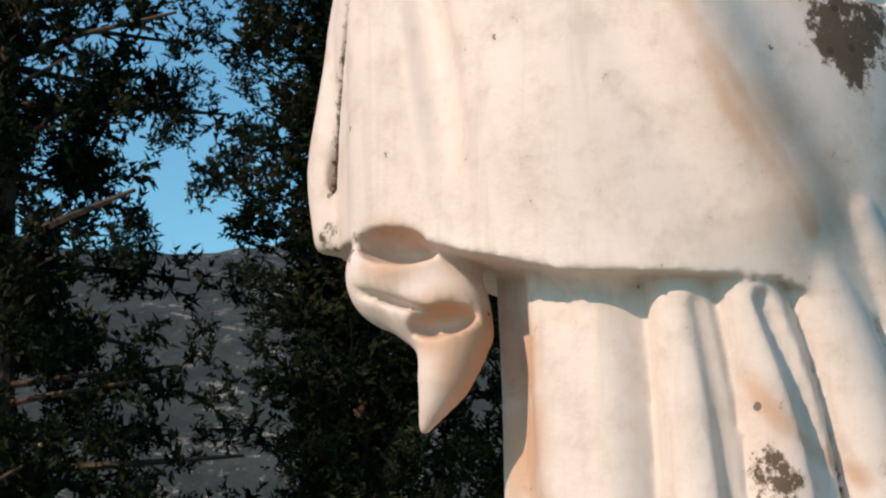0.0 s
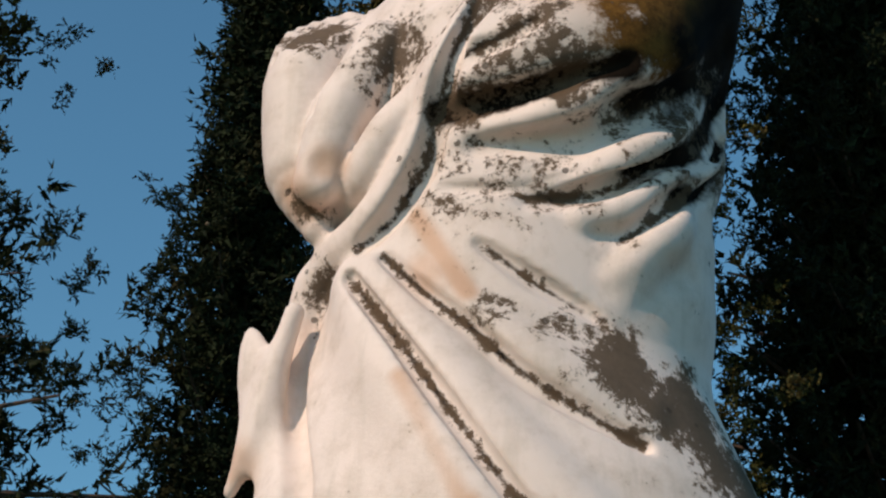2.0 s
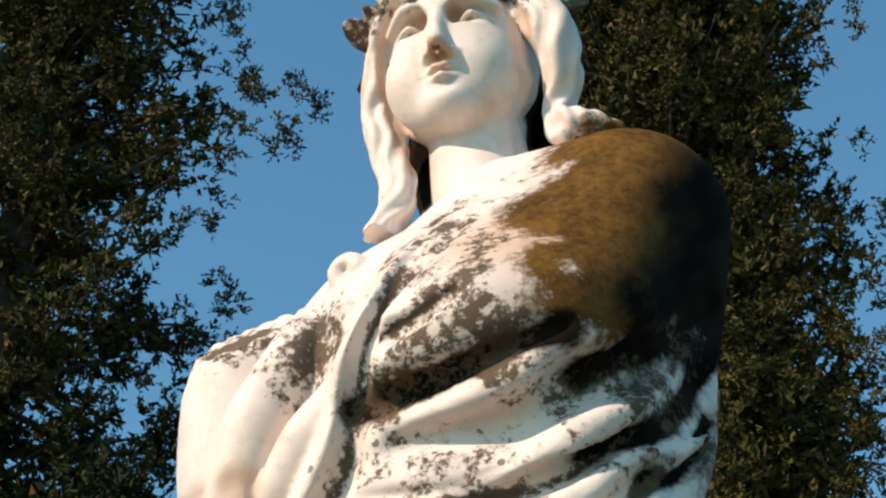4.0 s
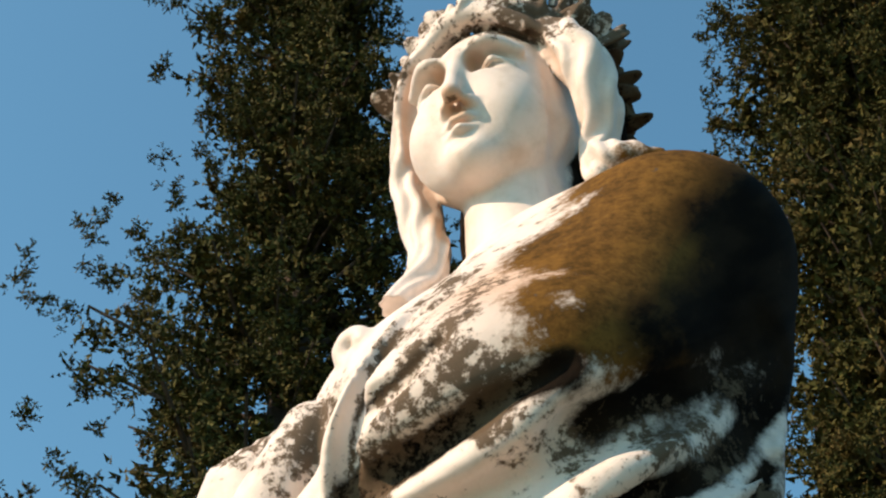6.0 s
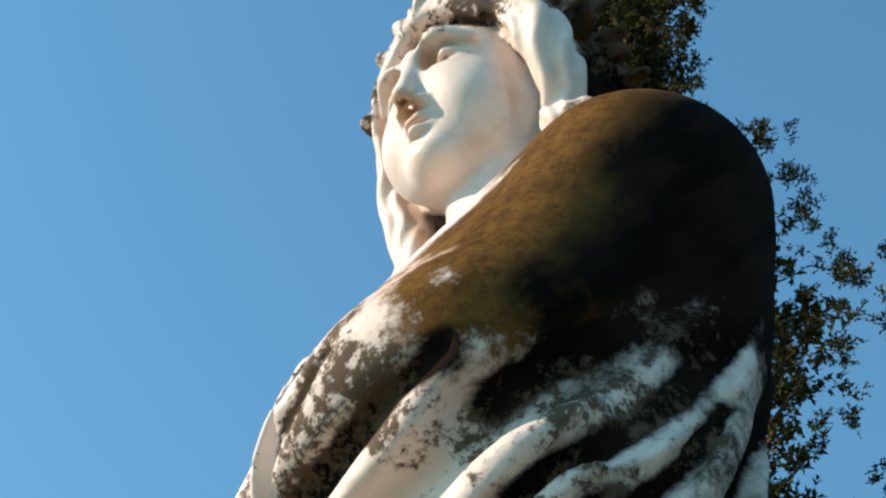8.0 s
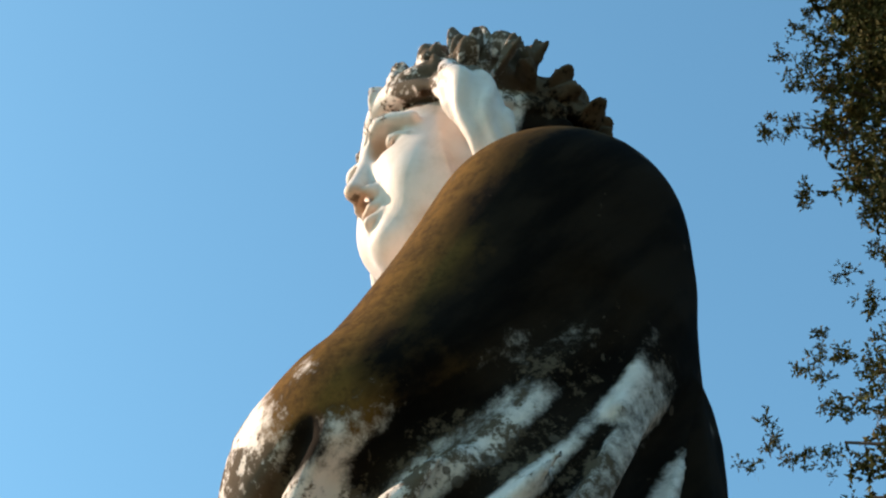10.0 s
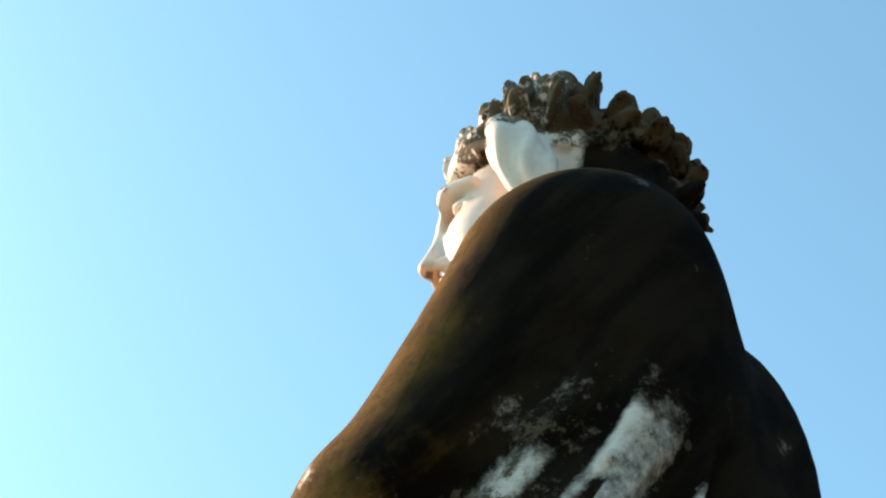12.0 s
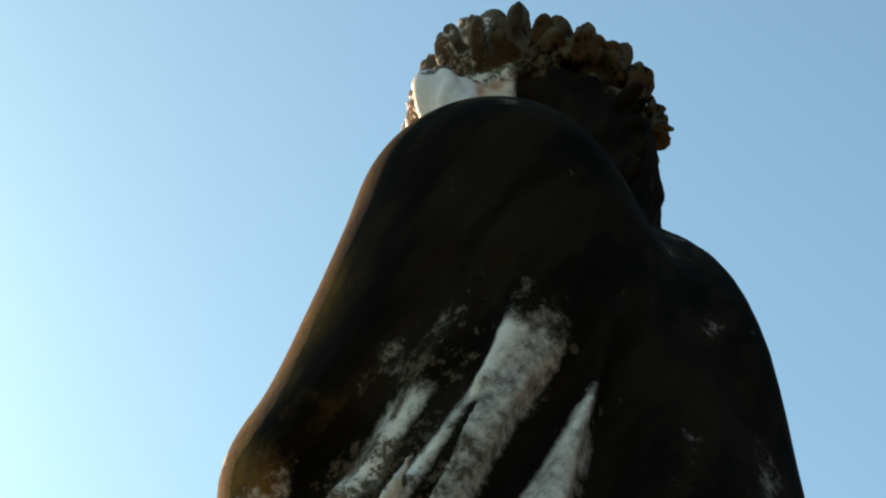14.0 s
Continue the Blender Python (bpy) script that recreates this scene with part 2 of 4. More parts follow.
# ---- the statue: a solid modelled on a grid ----
class Clay:
    """Signed distances on a grid: forms are added, smoothly joined or carved, then skinned."""

    def __init__(self, low, high, step):
        self.low, self.step = np.array(low), step
        self.axes = [np.arange(a, b, step, dtype=np.float32) for a, b in zip(low, high)]
        self.d = np.full([len(a) for a in self.axes], 1.0, np.float32)

    def box(self, low, high):
        cut = []
        for a, lo, hi in zip(self.axes, low, high):
            i, j = np.searchsorted(a, lo), np.searchsorted(a, hi)
            cut.append(slice(int(i), int(max(j, i))))
        cut = tuple(cut)
        x, y, z = (a[c] for a, c in zip(self.axes, cut))
        return cut, x[:, None, None], y[None, :, None], z[None, None, :]

    def join(self, cut, e, k):
        d = self.d[cut]
        h = np.maximum(k - np.abs(d - e), 0) / k
        self.d[cut] = np.minimum(d, e) - h * h * k / 4

    def carve(self, cut, e, k):
        d = self.d[cut]
        h = np.maximum(k - np.abs(d + e), 0) / k
        self.d[cut] = np.maximum(d, -e) + h * h * k / 4

    def ball(self, c, r, k=0.01, turn=(0, 0, 0), out=False):
        """An ellipsoid with half-axes r, turned by degrees."""
        r = np.array(r, float)
        m = np.array(Euler([radians(a) for a in turn]).to_matrix()).T
        far = r.max() + k + 2 * self.step
        cut, x, y, z = self.box([a - far for a in c], [a + far for a in c])
        x, y, z = x - c[0], y - c[1], z - c[2]
        u = [(m[i, 0] * x + m[i, 1] * y + m[i, 2] * z) / r[i] for i in range(3)]
        q = np.sqrt(u[0] ** 2 + u[1] ** 2 + u[2] ** 2)
        g = np.sqrt((u[0] / r[0]) ** 2 + (u[1] / r[1]) ** 2 + (u[2] / r[2]) ** 2) + 1e-6
        (self.carve if out else self.join)(cut, (q * (q - 1) / g).astype(np.float32), k)

    def tube(self, points, radii, k=0.01, out=False, smooth=4):
        """A round bar of changing thickness through the points."""
        p = np.array(points, float)
        r = np.interp(np.linspace(0, 1, len(p)), np.linspace(0, 1, len(np.atleast_1d(radii))), np.atleast_1d(radii))
        if len(p) > 2:
            q, s = [], []
            ext = np.vstack([2 * p[0] - p[1], p, 2 * p[-1] - p[-2]])
            for i in range(len(p) - 1):
                a, b, c, d = ext[i : i + 4]
                for t in np.arange(smooth) / smooth:
                    q.append(0.5 * (2 * b + (c - a) * t + (2 * a - 5 * b + 4 * c - d) * t**2 + (3 * b - a - 3 * c + d) * t**3))
                    s.append(r[i] + (r[i + 1] - r[i]) * t)
            p, r = np.vstack(q + [p[-1]]), np.append(s, r[-1])
        far = r.max() + k + 2 * self.step
        whole, x, y, z = self.box(p.min(0) - far, p.max(0) + far)
        low = [c.start for c in whole]
        e = np.full([c.stop - c.start for c in whole], 1.0, np.float32)
        for i in range(len(p) - 1):
            cut, x, y, z = self.box(np.minimum(p[i], p[i + 1]) - far, np.maximum(p[i], p[i + 1]) + far)
            here = tuple(slice(c.start - o, c.stop - o) for c, o in zip(cut, low))
            ax = p[i + 1] - p[i]
            t = np.clip(((x - p[i][0]) * ax[0] + (y - p[i][1]) * ax[1] + (z - p[i][2]) * ax[2]) / (ax @ ax + 1e-12), 0, 1)
            q = np.sqrt((x - p[i][0] - t * ax[0]) ** 2 + (y - p[i][1] - t * ax[1]) ** 2 + (z - p[i][2] - t * ax[2]) ** 2) - (r[i] + (r[i + 1] - r[i]) * t)
            e[here] = np.minimum(e[here], q)
        (self.carve if out else self.join)(whole, e, k)

    def skin(self):
        """Vertices and quads of the surface."""
        d, h = self.d, self.step
        s = d < 0
        n = np.zeros([k - 1 for k in d.shape], np.int8)
        corner = [(i, j, k) for i in (0, 1) for j in (0, 1) for k in (0, 1)]
        view = lambda a, c: a[c[0] : a.shape[0] - 1 + c[0], c[1] : a.shape[1] - 1 + c[1], c[2] : a.shape[2] - 1 + c[2]]
        for c in corner:
            n += view(s, c)
        cell = np.argwhere((n > 0) & (n < 8))
        index = np.full(n.shape, -1, np.int32)
        index[tuple(cell.T)] = np.arange(len(cell))
        val = {c: d[cell[:, 0] + c[0], cell[:, 1] + c[1], cell[:, 2] + c[2]] for c in corner}
        total, count = np.zeros((len(cell), 3)), np.zeros(len(cell))
        for a in corner:
            for ax in range(3):
                if a[ax] == 0:
                    b = tuple(1 if i == ax else a[i] for i in range(3))
                    on = (val[a] < 0) != (val[b] < 0)
                    t = np.where(on, val[a] / np.where(on, val[a] - val[b], 1), 0)
                    point = np.repeat(np.array([a], float), len(cell), 0)
                    point[:, ax] += t
                    total += point * on[:, None]
                    count += on
        verts = self.low + h * (cell + total / count[:, None])
        faces = []
        for ax in range(3):
            u, v = [(1, 2), (2, 0), (0, 1)][ax]
            lo = [slice(1, m - 1) for m in d.shape]
            hi = list(lo)
            lo[ax], hi[ax] = slice(0, d.shape[ax] - 1), slice(1, d.shape[ax])
            first, second = s[tuple(lo)], s[tuple(hi)]
            at = np.argwhere(first != second)
            inside = first[tuple(at.T)]
            off = np.array([0 if i == ax else 1 for i in range(3)])
            at = at + off
            quad = []
            for du, dv in ((0, 0), (1, 0), (1, 1), (0, 1)):
                e = at.copy()
                e[:, u] -= du
                e[:, v] -= dv
                quad.append(index[tuple(e.T)])
            quad = np.stack(quad, 1)
            quad[~inside] = quad[~inside][:, ::-1]
            faces.append(quad)
        return verts, np.vstack(faces)


def robe_base(clay):
    """The wrapped body without its folds: height, middle, half width and half depth."""
    level = [1.10, 1.45, 1.75, 1.95, 2.10, 2.20, 2.35, 2.48, 2.56, 2.62, 2.68, 2.74]
    mid_x = [0.00, -0.004, -0.008, -0.016, -0.020, -0.01, 0.00, 0.005, 0.03, 0.04, 0.04, 0.04]
    mid_y = [0.00, 0.00, 0.00, 0.00, 0.01, 0.015, 0.015, 0.025, 0.03, 0.03, 0.03, 0.03]
    half_x = [0.29, 0.29, 0.290, 0.250, 0.200, 0.185, 0.180, 0.18, 0.16, 0.11, 0.05, 0.02]
    half_y = [0.24, 0.235, 0.215, 0.19, 0.175, 0.175, 0.175, 0.15, 0.125, 0.105, 0.065, 0.03]
    x, y, z = (a.reshape(s) for a, s in zip(clay.axes, ((-1, 1, 1), (1, -1, 1), (1, 1, -1))))
    ease = lambda v: np.interp(clay.axes[2], level, v).reshape(1, 1, -1).astype(np.float32)
    cx, cy, rx, ry = (ease(v) for v in (mid_x, mid_y, half_x, half_y))
    q = np.sqrt(((x - cx) / rx) ** 2 + ((y - cy) / ry) ** 2)
    clay.d[:] = (q - 1) * np.minimum(rx, ry)
    # the wrapped arm, raised at the shoulder, bent across the front
    clay.tube([(0.167, 0.012, 2.595), (0.158, 0.006, 2.47), (0.125, -0.045, 2.36)], [0.083, 0.074, 0.066], 0.05)
    clay.tube([(0.125, -0.03, 2.34), (0.115, -0.015, 2.18)], [0.068, 0.06], 0.08)
    clay.tube([(0.137, -0.045, 2.36), (0.095, -0.10, 2.38), (0.0, -0.105, 2.395)], [0.072, 0.080, 0.070], 0.05)
    clay.tube([(0.07, 0.03, 2.592), (0.15, 0.015, 2.598)], [0.058, 0.074], 0.05)
    clay.tube([(0.11, 0.02, 2.58), (0.09, 0.0, 2.36), (0.08, 0.0, 2.12)], [0.07, 0.082, 0.075], 0.06)
    # cloth stretched from the shoulder down to the forearm
    clay.tube([(0.158, -0.018, 2.585), (0.142, -0.062, 2.505), (0.118, -0.102, 2.415)], [0.074, 0.072, 0.072], 0.05)
    clay.tube([(0.07, -0.005, 2.60), (0.055, -0.062, 2.50), (0.04, -0.112, 2.41)], [0.07, 0.075, 0.075], 0.05)
    # chest and the shoulder of the lost arm
    clay.ball((-0.035, -0.036, 2.472), (0.12, 0.100, 0.100), 0.05)
    clay.tube([(0.0, 0.02, 2.59), (-0.09, -0.01, 2.52), (-0.17, -0.03, 2.45)], [0.06, 0.05, 0.045], 0.04)


def robe(clay):
    robe_base(clay)
    x, y, z = (a.reshape(s) for a, s in zip(clay.axes, ((-1, 1, 1), (1, -1, 1), (1, 1, -1))))
    # broad folds of the skirt
    clay.tube([(-0.135, -0.118, 2.172), (-0.093, -0.150, 2.072), (-0.035, -0.173, 1.974), (0.012, -0.183, 1.879), (0.043, -0.188, 1.801), (0.076, -0.192, 1.704), (0.114, -0.188, 1.590), (0.148, -0.174, 1.499)], [0.012, 0.018, 0.021, 0.021, 0.020, 0.018, 0.016, 0.014], 0.06)
    clay.tube([(-0.106, -0.133, 2.167), (-0.043, -0.163, 2.066), (0.014, -0.169, 1.991), (0.071, -0.166, 1.919), (0.123, -0.154, 1.857), (0.164, -0.129, 1.794)], [0.012, 0.018, 0.023, 0.025, 0.026, 0.026], 0.02)
    clay.tube([(-0.054, -0.147, 2.151), (0.008, -0.156, 2.090), (0.065, -0.145, 2.048), (0.118, -0.110, 2.013)], [0.012, 0.019, 0.023, 0.026], 0.02)
    clay.tube([(-0.211, -0.045, 2.066), (-0.204, -0.121, 1.867), (-0.210, -0.127, 1.786), (-0.212, -0.135, 1.643), (-0.210, -0.133, 1.528)], [0.020, 0.023, 0.026, 0.028, 0.030], 0.02)
    clay.tube([(-0.258, -0.056, 1.813), (-0.280, -0.055, 1.690), (-0.291, -0.058, 1.610), (-0.286, -0.058, 1.545)], [0.014, 0.020, 0.022, 0.022], 0.012)
    clay.tube([(0.068, -0.210, 1.701), (0.099, -0.210, 1.606), (0.133, -0.189, 1.517)], [0.012, 0.016, 0.016], 0.05)
    # furrows of the skirt
    clay.tube([(-0.139, -0.139, 2.170), (-0.097, -0.163, 2.108), (-0.038, -0.190, 2.019), (0.014, -0.199, 1.942), (0.062, -0.195, 1.874), (0.107, -0.187, 1.815), (0.152, -0.177, 1.758), (0.188, -0.158, 1.723), (0.213, -0.137, 1.707), (0.238, -0.112, 1.705)], [0.009, 0.010, 0.012, 0.012, 0.013, 0.013, 0.013, 0.013, 0.012, 0.011], 0.004, True)
    clay.tube([(-0.103, -0.145, 2.185), (-0.061, -0.163, 2.136), (-0.019, -0.173, 2.095), (0.030, -0.174, 2.044), (0.085, -0.161, 2.007), (0.133, -0.140, 1.980)], [0.008, 0.010, 0.011, 0.012, 0.010, 0.007], 0.005, True)
    clay.tube([(-0.002, -0.162, 2.176), (0.040, -0.157, 2.140), (0.099, -0.132, 2.108)], [0.007, 0.009, 0.006], 0.005, True)
    clay.tube([(-0.219, -0.044, 2.138), (-0.180, -0.135, 1.964), (-0.188, -0.140, 1.934), (-0.169, -0.180, 1.788), (-0.148, -0.204, 1.648), (-0.132, -0.234, 1.507)], [0.014, 0.018, 0.021, 0.025, 0.028, 0.030], 0.012, True)
    clay.tube([(-0.228, -0.094, 1.955), (-0.243, -0.072, 1.901), (-0.231, -0.140, 1.792), (-0.252, -0.107, 1.718), (-0.275, -0.078, 1.609), (-0.284, -0.059, 1.545)], [0.006, 0.007, 0.007, 0.008, 0.008, 0.008], 0.004, True)
    # sash and knot
    clay.tube([(0.005, -0.144, 2.466), (-0.018, -0.167, 2.396), (-0.051, -0.142, 2.334), (-0.083, -0.130, 2.274), (-0.123, -0.112, 2.232), (-0.168, -0.074, 2.219), (-0.194, -0.043, 2.192), (-0.195, -0.041, 2.138)], [0.030, 0.030, 0.030, 0.030, 0.028, 0.026, 0.023, 0.020], 0.008)
    clay.tube([(0.013, -0.171, 2.480), (-0.021, -0.194, 2.381), (-0.044, -0.175, 2.332), (-0.065, -0.160, 2.277), (-0.097, -0.146, 2.233), (-0.128, -0.131, 2.208)], [0.010, 0.012, 0.014, 0.014, 0.012, 0.010], 0.008, True)
    clay.tube([(-0.194, -0.054, 2.203), (-0.212, -0.046, 2.148), (-0.212, -0.045, 2.067)], [0.020, 0.018, 0.018], 0.02)
    # sleeve that hangs under the broken arm
    clay.tube([(-0.063, -0.135, 2.370), (-0.102, -0.131, 2.331), (-0.132, -0.113, 2.293), (-0.160, -0.066, 2.287)], [0.022, 0.025, 0.025, 0.022], 0.006)
    # folds wrapped over the forearm
    clay.tube([(-0.036, -0.149, 2.370), (0.017, -0.164, 2.374), (0.067, -0.166, 2.387), (0.115, -0.146, 2.394)], [0.030, 0.037, 0.042, 0.045], 0.03)
    clay.tube([(-0.047, -0.169, 2.325), (0.022, -0.182, 2.323), (0.078, -0.185, 2.333), (0.136, -0.179, 2.352)], [0.016, 0.018, 0.016, 0.008], 0.012, True)
    clay.tube([(-0.033, -0.147, 2.302), (0.047, -0.159, 2.313), (0.101, -0.164, 2.329), (0.142, -0.163, 2.351)], [0.014, 0.018, 0.018, 0.010], 0.012)
    clay.tube([(-0.013, -0.162, 2.289), (0.046, -0.159, 2.290), (0.094, -0.156, 2.298), (0.132, -0.154, 2.313)], [0.008, 0.012, 0.014, 0.010], 0.012, True)
    clay.tube([(0.054, -0.144, 2.249), (0.106, -0.132, 2.266), (0.146, -0.125, 2.293), (0.176, -0.110, 2.320)], [0.010, 0.018, 0.020, 0.016], 0.012)
    clay.tube([(0.035, -0.156, 2.229), (0.097, -0.141, 2.236), (0.138, -0.127, 2.254), (0.166, -0.116, 2.279)], [0.008, 0.014, 0.014, 0.008], 0.01, True)
    clay.tube([(0.082, -0.130, 2.215), (0.134, -0.112, 2.240), (0.171, -0.089, 2.278)], [0.012, 0.018, 0.018], 0.012)
    clay.tube([(0.100, -0.134, 2.200), (0.137, -0.123, 2.214), (0.168, -0.108, 2.237)], [0.008, 0.014, 0.012], 0.012, True)
    clay.tube([(-0.046, -0.157, 2.249), (0.019, -0.158, 2.241), (0.072, -0.152, 2.253), (0.113, -0.148, 2.271)], [0.005, 0.006, 0.006, 0.004], 0.005, True)
    clay.tube([(0.113, -0.116, 2.151), (0.150, -0.099, 2.198), (0.170, -0.081, 2.233)], [0.012, 0.020, 0.014], 0.02)
    clay.tube([(0.115, -0.133, 2.136), (0.154, -0.120, 2.161), (0.186, -0.082, 2.178)], [0.010, 0.016, 0.012], 0.02, True)
    clay.tube([(-0.011, -0.160, 2.184), (0.034, -0.153, 2.154), (0.092, -0.130, 2.116)], [0.005, 0.007, 0.005], 0.006, True)
    clay.tube([(-0.049, -0.185, 2.350), (-0.019, -0.197, 2.368), (0.019, -0.205, 2.378), (0.054, -0.210, 2.394)], [0.010, 0.011, 0.011, 0.008], 0.008, True)
    # long folds that fall from the shoulder round the side of the wrapped arm
    clay.tube([(0.02, 0.085, 2.69), (0.04, 0.128, 2.615), (0.04, 0.142, 2.53), (0.01, 0.140, 2.42), (-0.01, 0.140, 2.30), (-0.02, 0.150, 2.15)], [0.040, 0.046, 0.050, 0.050, 0.050, 0.050], 0.04)
    clay.tube([(0.128, -0.128, 2.284), (0.160, -0.100, 2.299), (0.182, -0.084, 2.313), (0.190, -0.063, 2.346), (0.196, -0.036, 2.384), (0.198, -0.002, 2.425)], [0.014, 0.020, 0.022, 0.022, 0.019, 0.010], 0.010)
    clay.tube([(0.120, -0.104, 2.262), (0.162, -0.076, 2.279), (0.182, -0.060, 2.294), (0.192, -0.044, 2.312), (0.197, -0.022, 2.344), (0.199, 0.000, 2.376), (0.205, 0.018, 2.412), (0.206, 0.036, 2.465)], [0.014, 0.018, 0.020, 0.020, 0.020, 0.018, 0.016, 0.010], 0.008)
    clay.tube([(0.150, -0.062, 2.225), (0.176, -0.034, 2.280), (0.184, -0.015, 2.310), (0.184, 0.006, 2.353), (0.191, 0.027, 2.410)], [0.018, 0.022, 0.022, 0.020, 0.012], 0.012)
    clay.tube([(0.162, -0.004, 2.220), (0.172, 0.017, 2.268), (0.172, 0.028, 2.309), (0.172, 0.048, 2.347), (0.176, 0.067, 2.390), (0.177, 0.087, 2.450)], [0.018, 0.020, 0.020, 0.018, 0.016, 0.012], 0.008)
    clay.tube([(0.116, -0.120, 2.276), (0.144, -0.108, 2.286), (0.178, -0.090, 2.298), (0.202, -0.066, 2.324), (0.211, -0.036, 2.357), (0.224, -0.002, 2.409), (0.238, 0.020, 2.462)], [0.010, 0.016, 0.020, 0.021, 0.020, 0.017, 0.010], 0.007, True)
    clay.tube([(0.166, -0.090, 2.252), (0.184, -0.064, 2.270), (0.196, -0.045, 2.292), (0.206, -0.026, 2.322), (0.214, -0.004, 2.362)], [0.008, 0.012, 0.012, 0.011, 0.006], 0.010, True)
    clay.tube([(0.202, -0.010, 2.258), (0.202, 0.016, 2.299), (0.196, 0.036, 2.352), (0.199, 0.065, 2.396), (0.201, 0.090, 2.445)], [0.012, 0.018, 0.018, 0.016, 0.010], 0.007, True)
    clay.tube([(0.176, 0.048, 2.230), (0.176, 0.066, 2.300), (0.173, 0.085, 2.370), (0.178, 0.103, 2.430), (0.176, 0.128, 2.510)], [0.016, 0.018, 0.018, 0.016, 0.010], 0.007, True)
    clay.tube([(0.130, -0.146, 2.322), (0.162, -0.126, 2.336), (0.185, -0.100, 2.364), (0.212, -0.064, 2.400), (0.240, -0.018, 2.465)], [0.012, 0.018, 0.020, 0.018, 0.010], 0.035, True)
    # crisp folds under the forearm and the deep edge of the sash
    clay.tube([(0.050, -0.134, 2.247), (0.118, -0.132, 2.268), (0.168, -0.088, 2.325)], [0.012, 0.017, 0.014], 0.012)
    clay.tube([(0.078, -0.128, 2.214), (0.134, -0.112, 2.232), (0.186, -0.050, 2.305)], [0.012, 0.016, 0.014], 0.012)
    clay.tube([(0.100, -0.110, 2.128), (0.130, -0.106, 2.168), (0.166, -0.090, 2.218)], [0.012, 0.016, 0.014], 0.02)
    clay.tube([(0.024, -0.158, 2.232), (0.061, -0.147, 2.232), (0.116, -0.134, 2.250), (0.160, -0.108, 2.288)], [0.004, 0.009, 0.013, 0.010], 0.005, True)
    clay.tube([(0.112, -0.130, 2.190), (0.159, -0.113, 2.230), (0.190, -0.086, 2.268)], [0.006, 0.012, 0.010], 0.006, True)
    clay.tube([(0.012, -0.126, 2.552), (-0.008, -0.180, 2.445), (-0.032, -0.186, 2.379), (-0.047, -0.172, 2.338), (-0.062, -0.154, 2.283), (-0.096, -0.142, 2.232), (-0.134, -0.130, 2.204)], [0.005, 0.009, 0.012, 0.014, 0.014, 0.012, 0.009], 0.004, True)
    # collar of the mantle
    clay.tube([(-0.078, -0.134, 2.448), (-0.026, -0.148, 2.467), (0.017, -0.124, 2.523), (0.062, -0.106, 2.562), (0.110, -0.094, 2.578), (0.158, -0.078, 2.598), (0.205, -0.040, 2.622)], [0.010, 0.010, 0.011, 0.010, 0.008, 0.007, 0.006], 0.010)
    clay.tube([(-0.038, -0.186, 2.369), (-0.012, -0.178, 2.419), (0.026, -0.169, 2.474), (0.039, -0.148, 2.520)], [0.006, 0.007, 0.007, 0.006], 0.006, True)
    clay.tube([(0.135, -0.05, 2.27), (0.150, -0.02, 2.35)], [0.038, 0.042], 0.03)
    # below the hem of the mantle only the narrower gown goes on
    hem = np.interp(clay.axes[0], [-0.30, -0.20, -0.12, -0.03, 0.14, 0.24], [1.53, 1.52, 1.490, 1.462, 1.446, 1.40]).reshape(-1, 1, 1)
    gown = (np.sqrt(((x - 0.055) / 0.185) ** 2 + (y / 0.185) ** 2) - 1) * 0.185
    over = np.maximum(clay.d, (hem - z) * 0.96)
    clay.d = np.minimum(over, np.where(z < hem + 0.08, gown, 1.0)).astype(np.float32)
    # broken upper arm and its hanging sleeve
    clay.tube([(-0.196, -0.052, 2.51), (-0.208, -0.062, 2.43), (-0.206, -0.076, 2.33), (-0.188, -0.085, 2.255)], [0.050, 0.053, 0.043, 0.016], 0.015)
    clay.tube([(-0.120, -0.112, 2.45), (-0.158, -0.115, 2.37), (-0.180, -0.115, 2.29)], [0.026, 0.034, 0.026], 0.005)
    cut, x, y, z = clay.box((-0.30, -0.2, 2.40), (-0.150, 0.06, 2.62))
    rough = 0.0025 * np.sin(190 * x + 60 * y) * np.sin(230 * z + 90 * x)
    clay.d[cut] = np.maximum(clay.d[cut], -0.10 * (x + 0.20) - 0.76 * (y + 0.078) + 0.64 * (z - 2.498) + rough)
    clay.tube([(-0.185, -0.105, 2.47), (-0.165, -0.125, 2.43), (-0.188, -0.135, 2.36)], [0.004, 0.008, 0.006], 0.005, True)
    clay.ball((-0.172, -0.15, 2.29), (0.018, 0.014, 0.02), 0.01, (0, 0, 0), True)
    chip = random.Random(14)
    for i in range(26):
        clay.ball((-0.212 + chip.uniform(-0.04, 0.04), -0.085 + chip.uniform(-0.03, 0.03), 2.475 + chip.uniform(-0.02, 0.03)), (chip.uniform(0.005, 0.012), chip.uniform(0.005, 0.010), chip.uniform(0.004, 0.009)), 0.002, (chip.uniform(0, 90), chip.uniform(0, 90), 0), True)
    # drapery end at the waist
    clay.ball((-0.238, -0.078, 2.070), (0.024, 0.010, 0.090), 0.012, (0, -12, -20))
    clay.tube([(-0.205, -0.092, 2.16), (-0.236, -0.082, 2.06), (-0.264, -0.074, 1.985)], [0.010, 0.012, 0.006], 0.02)
    clay.tube([(-0.232, -0.100, 2.11), (-0.250, -0.094, 2.03)], [0.003, 0.005], 0.004, True)
    # pleats of the gown: broad flat folds with narrow dark clefts between them
    front = lambda px: -0.185 * math.sqrt(max(0.05, 1 - ((px - 0.055) / 0.225) ** 2))
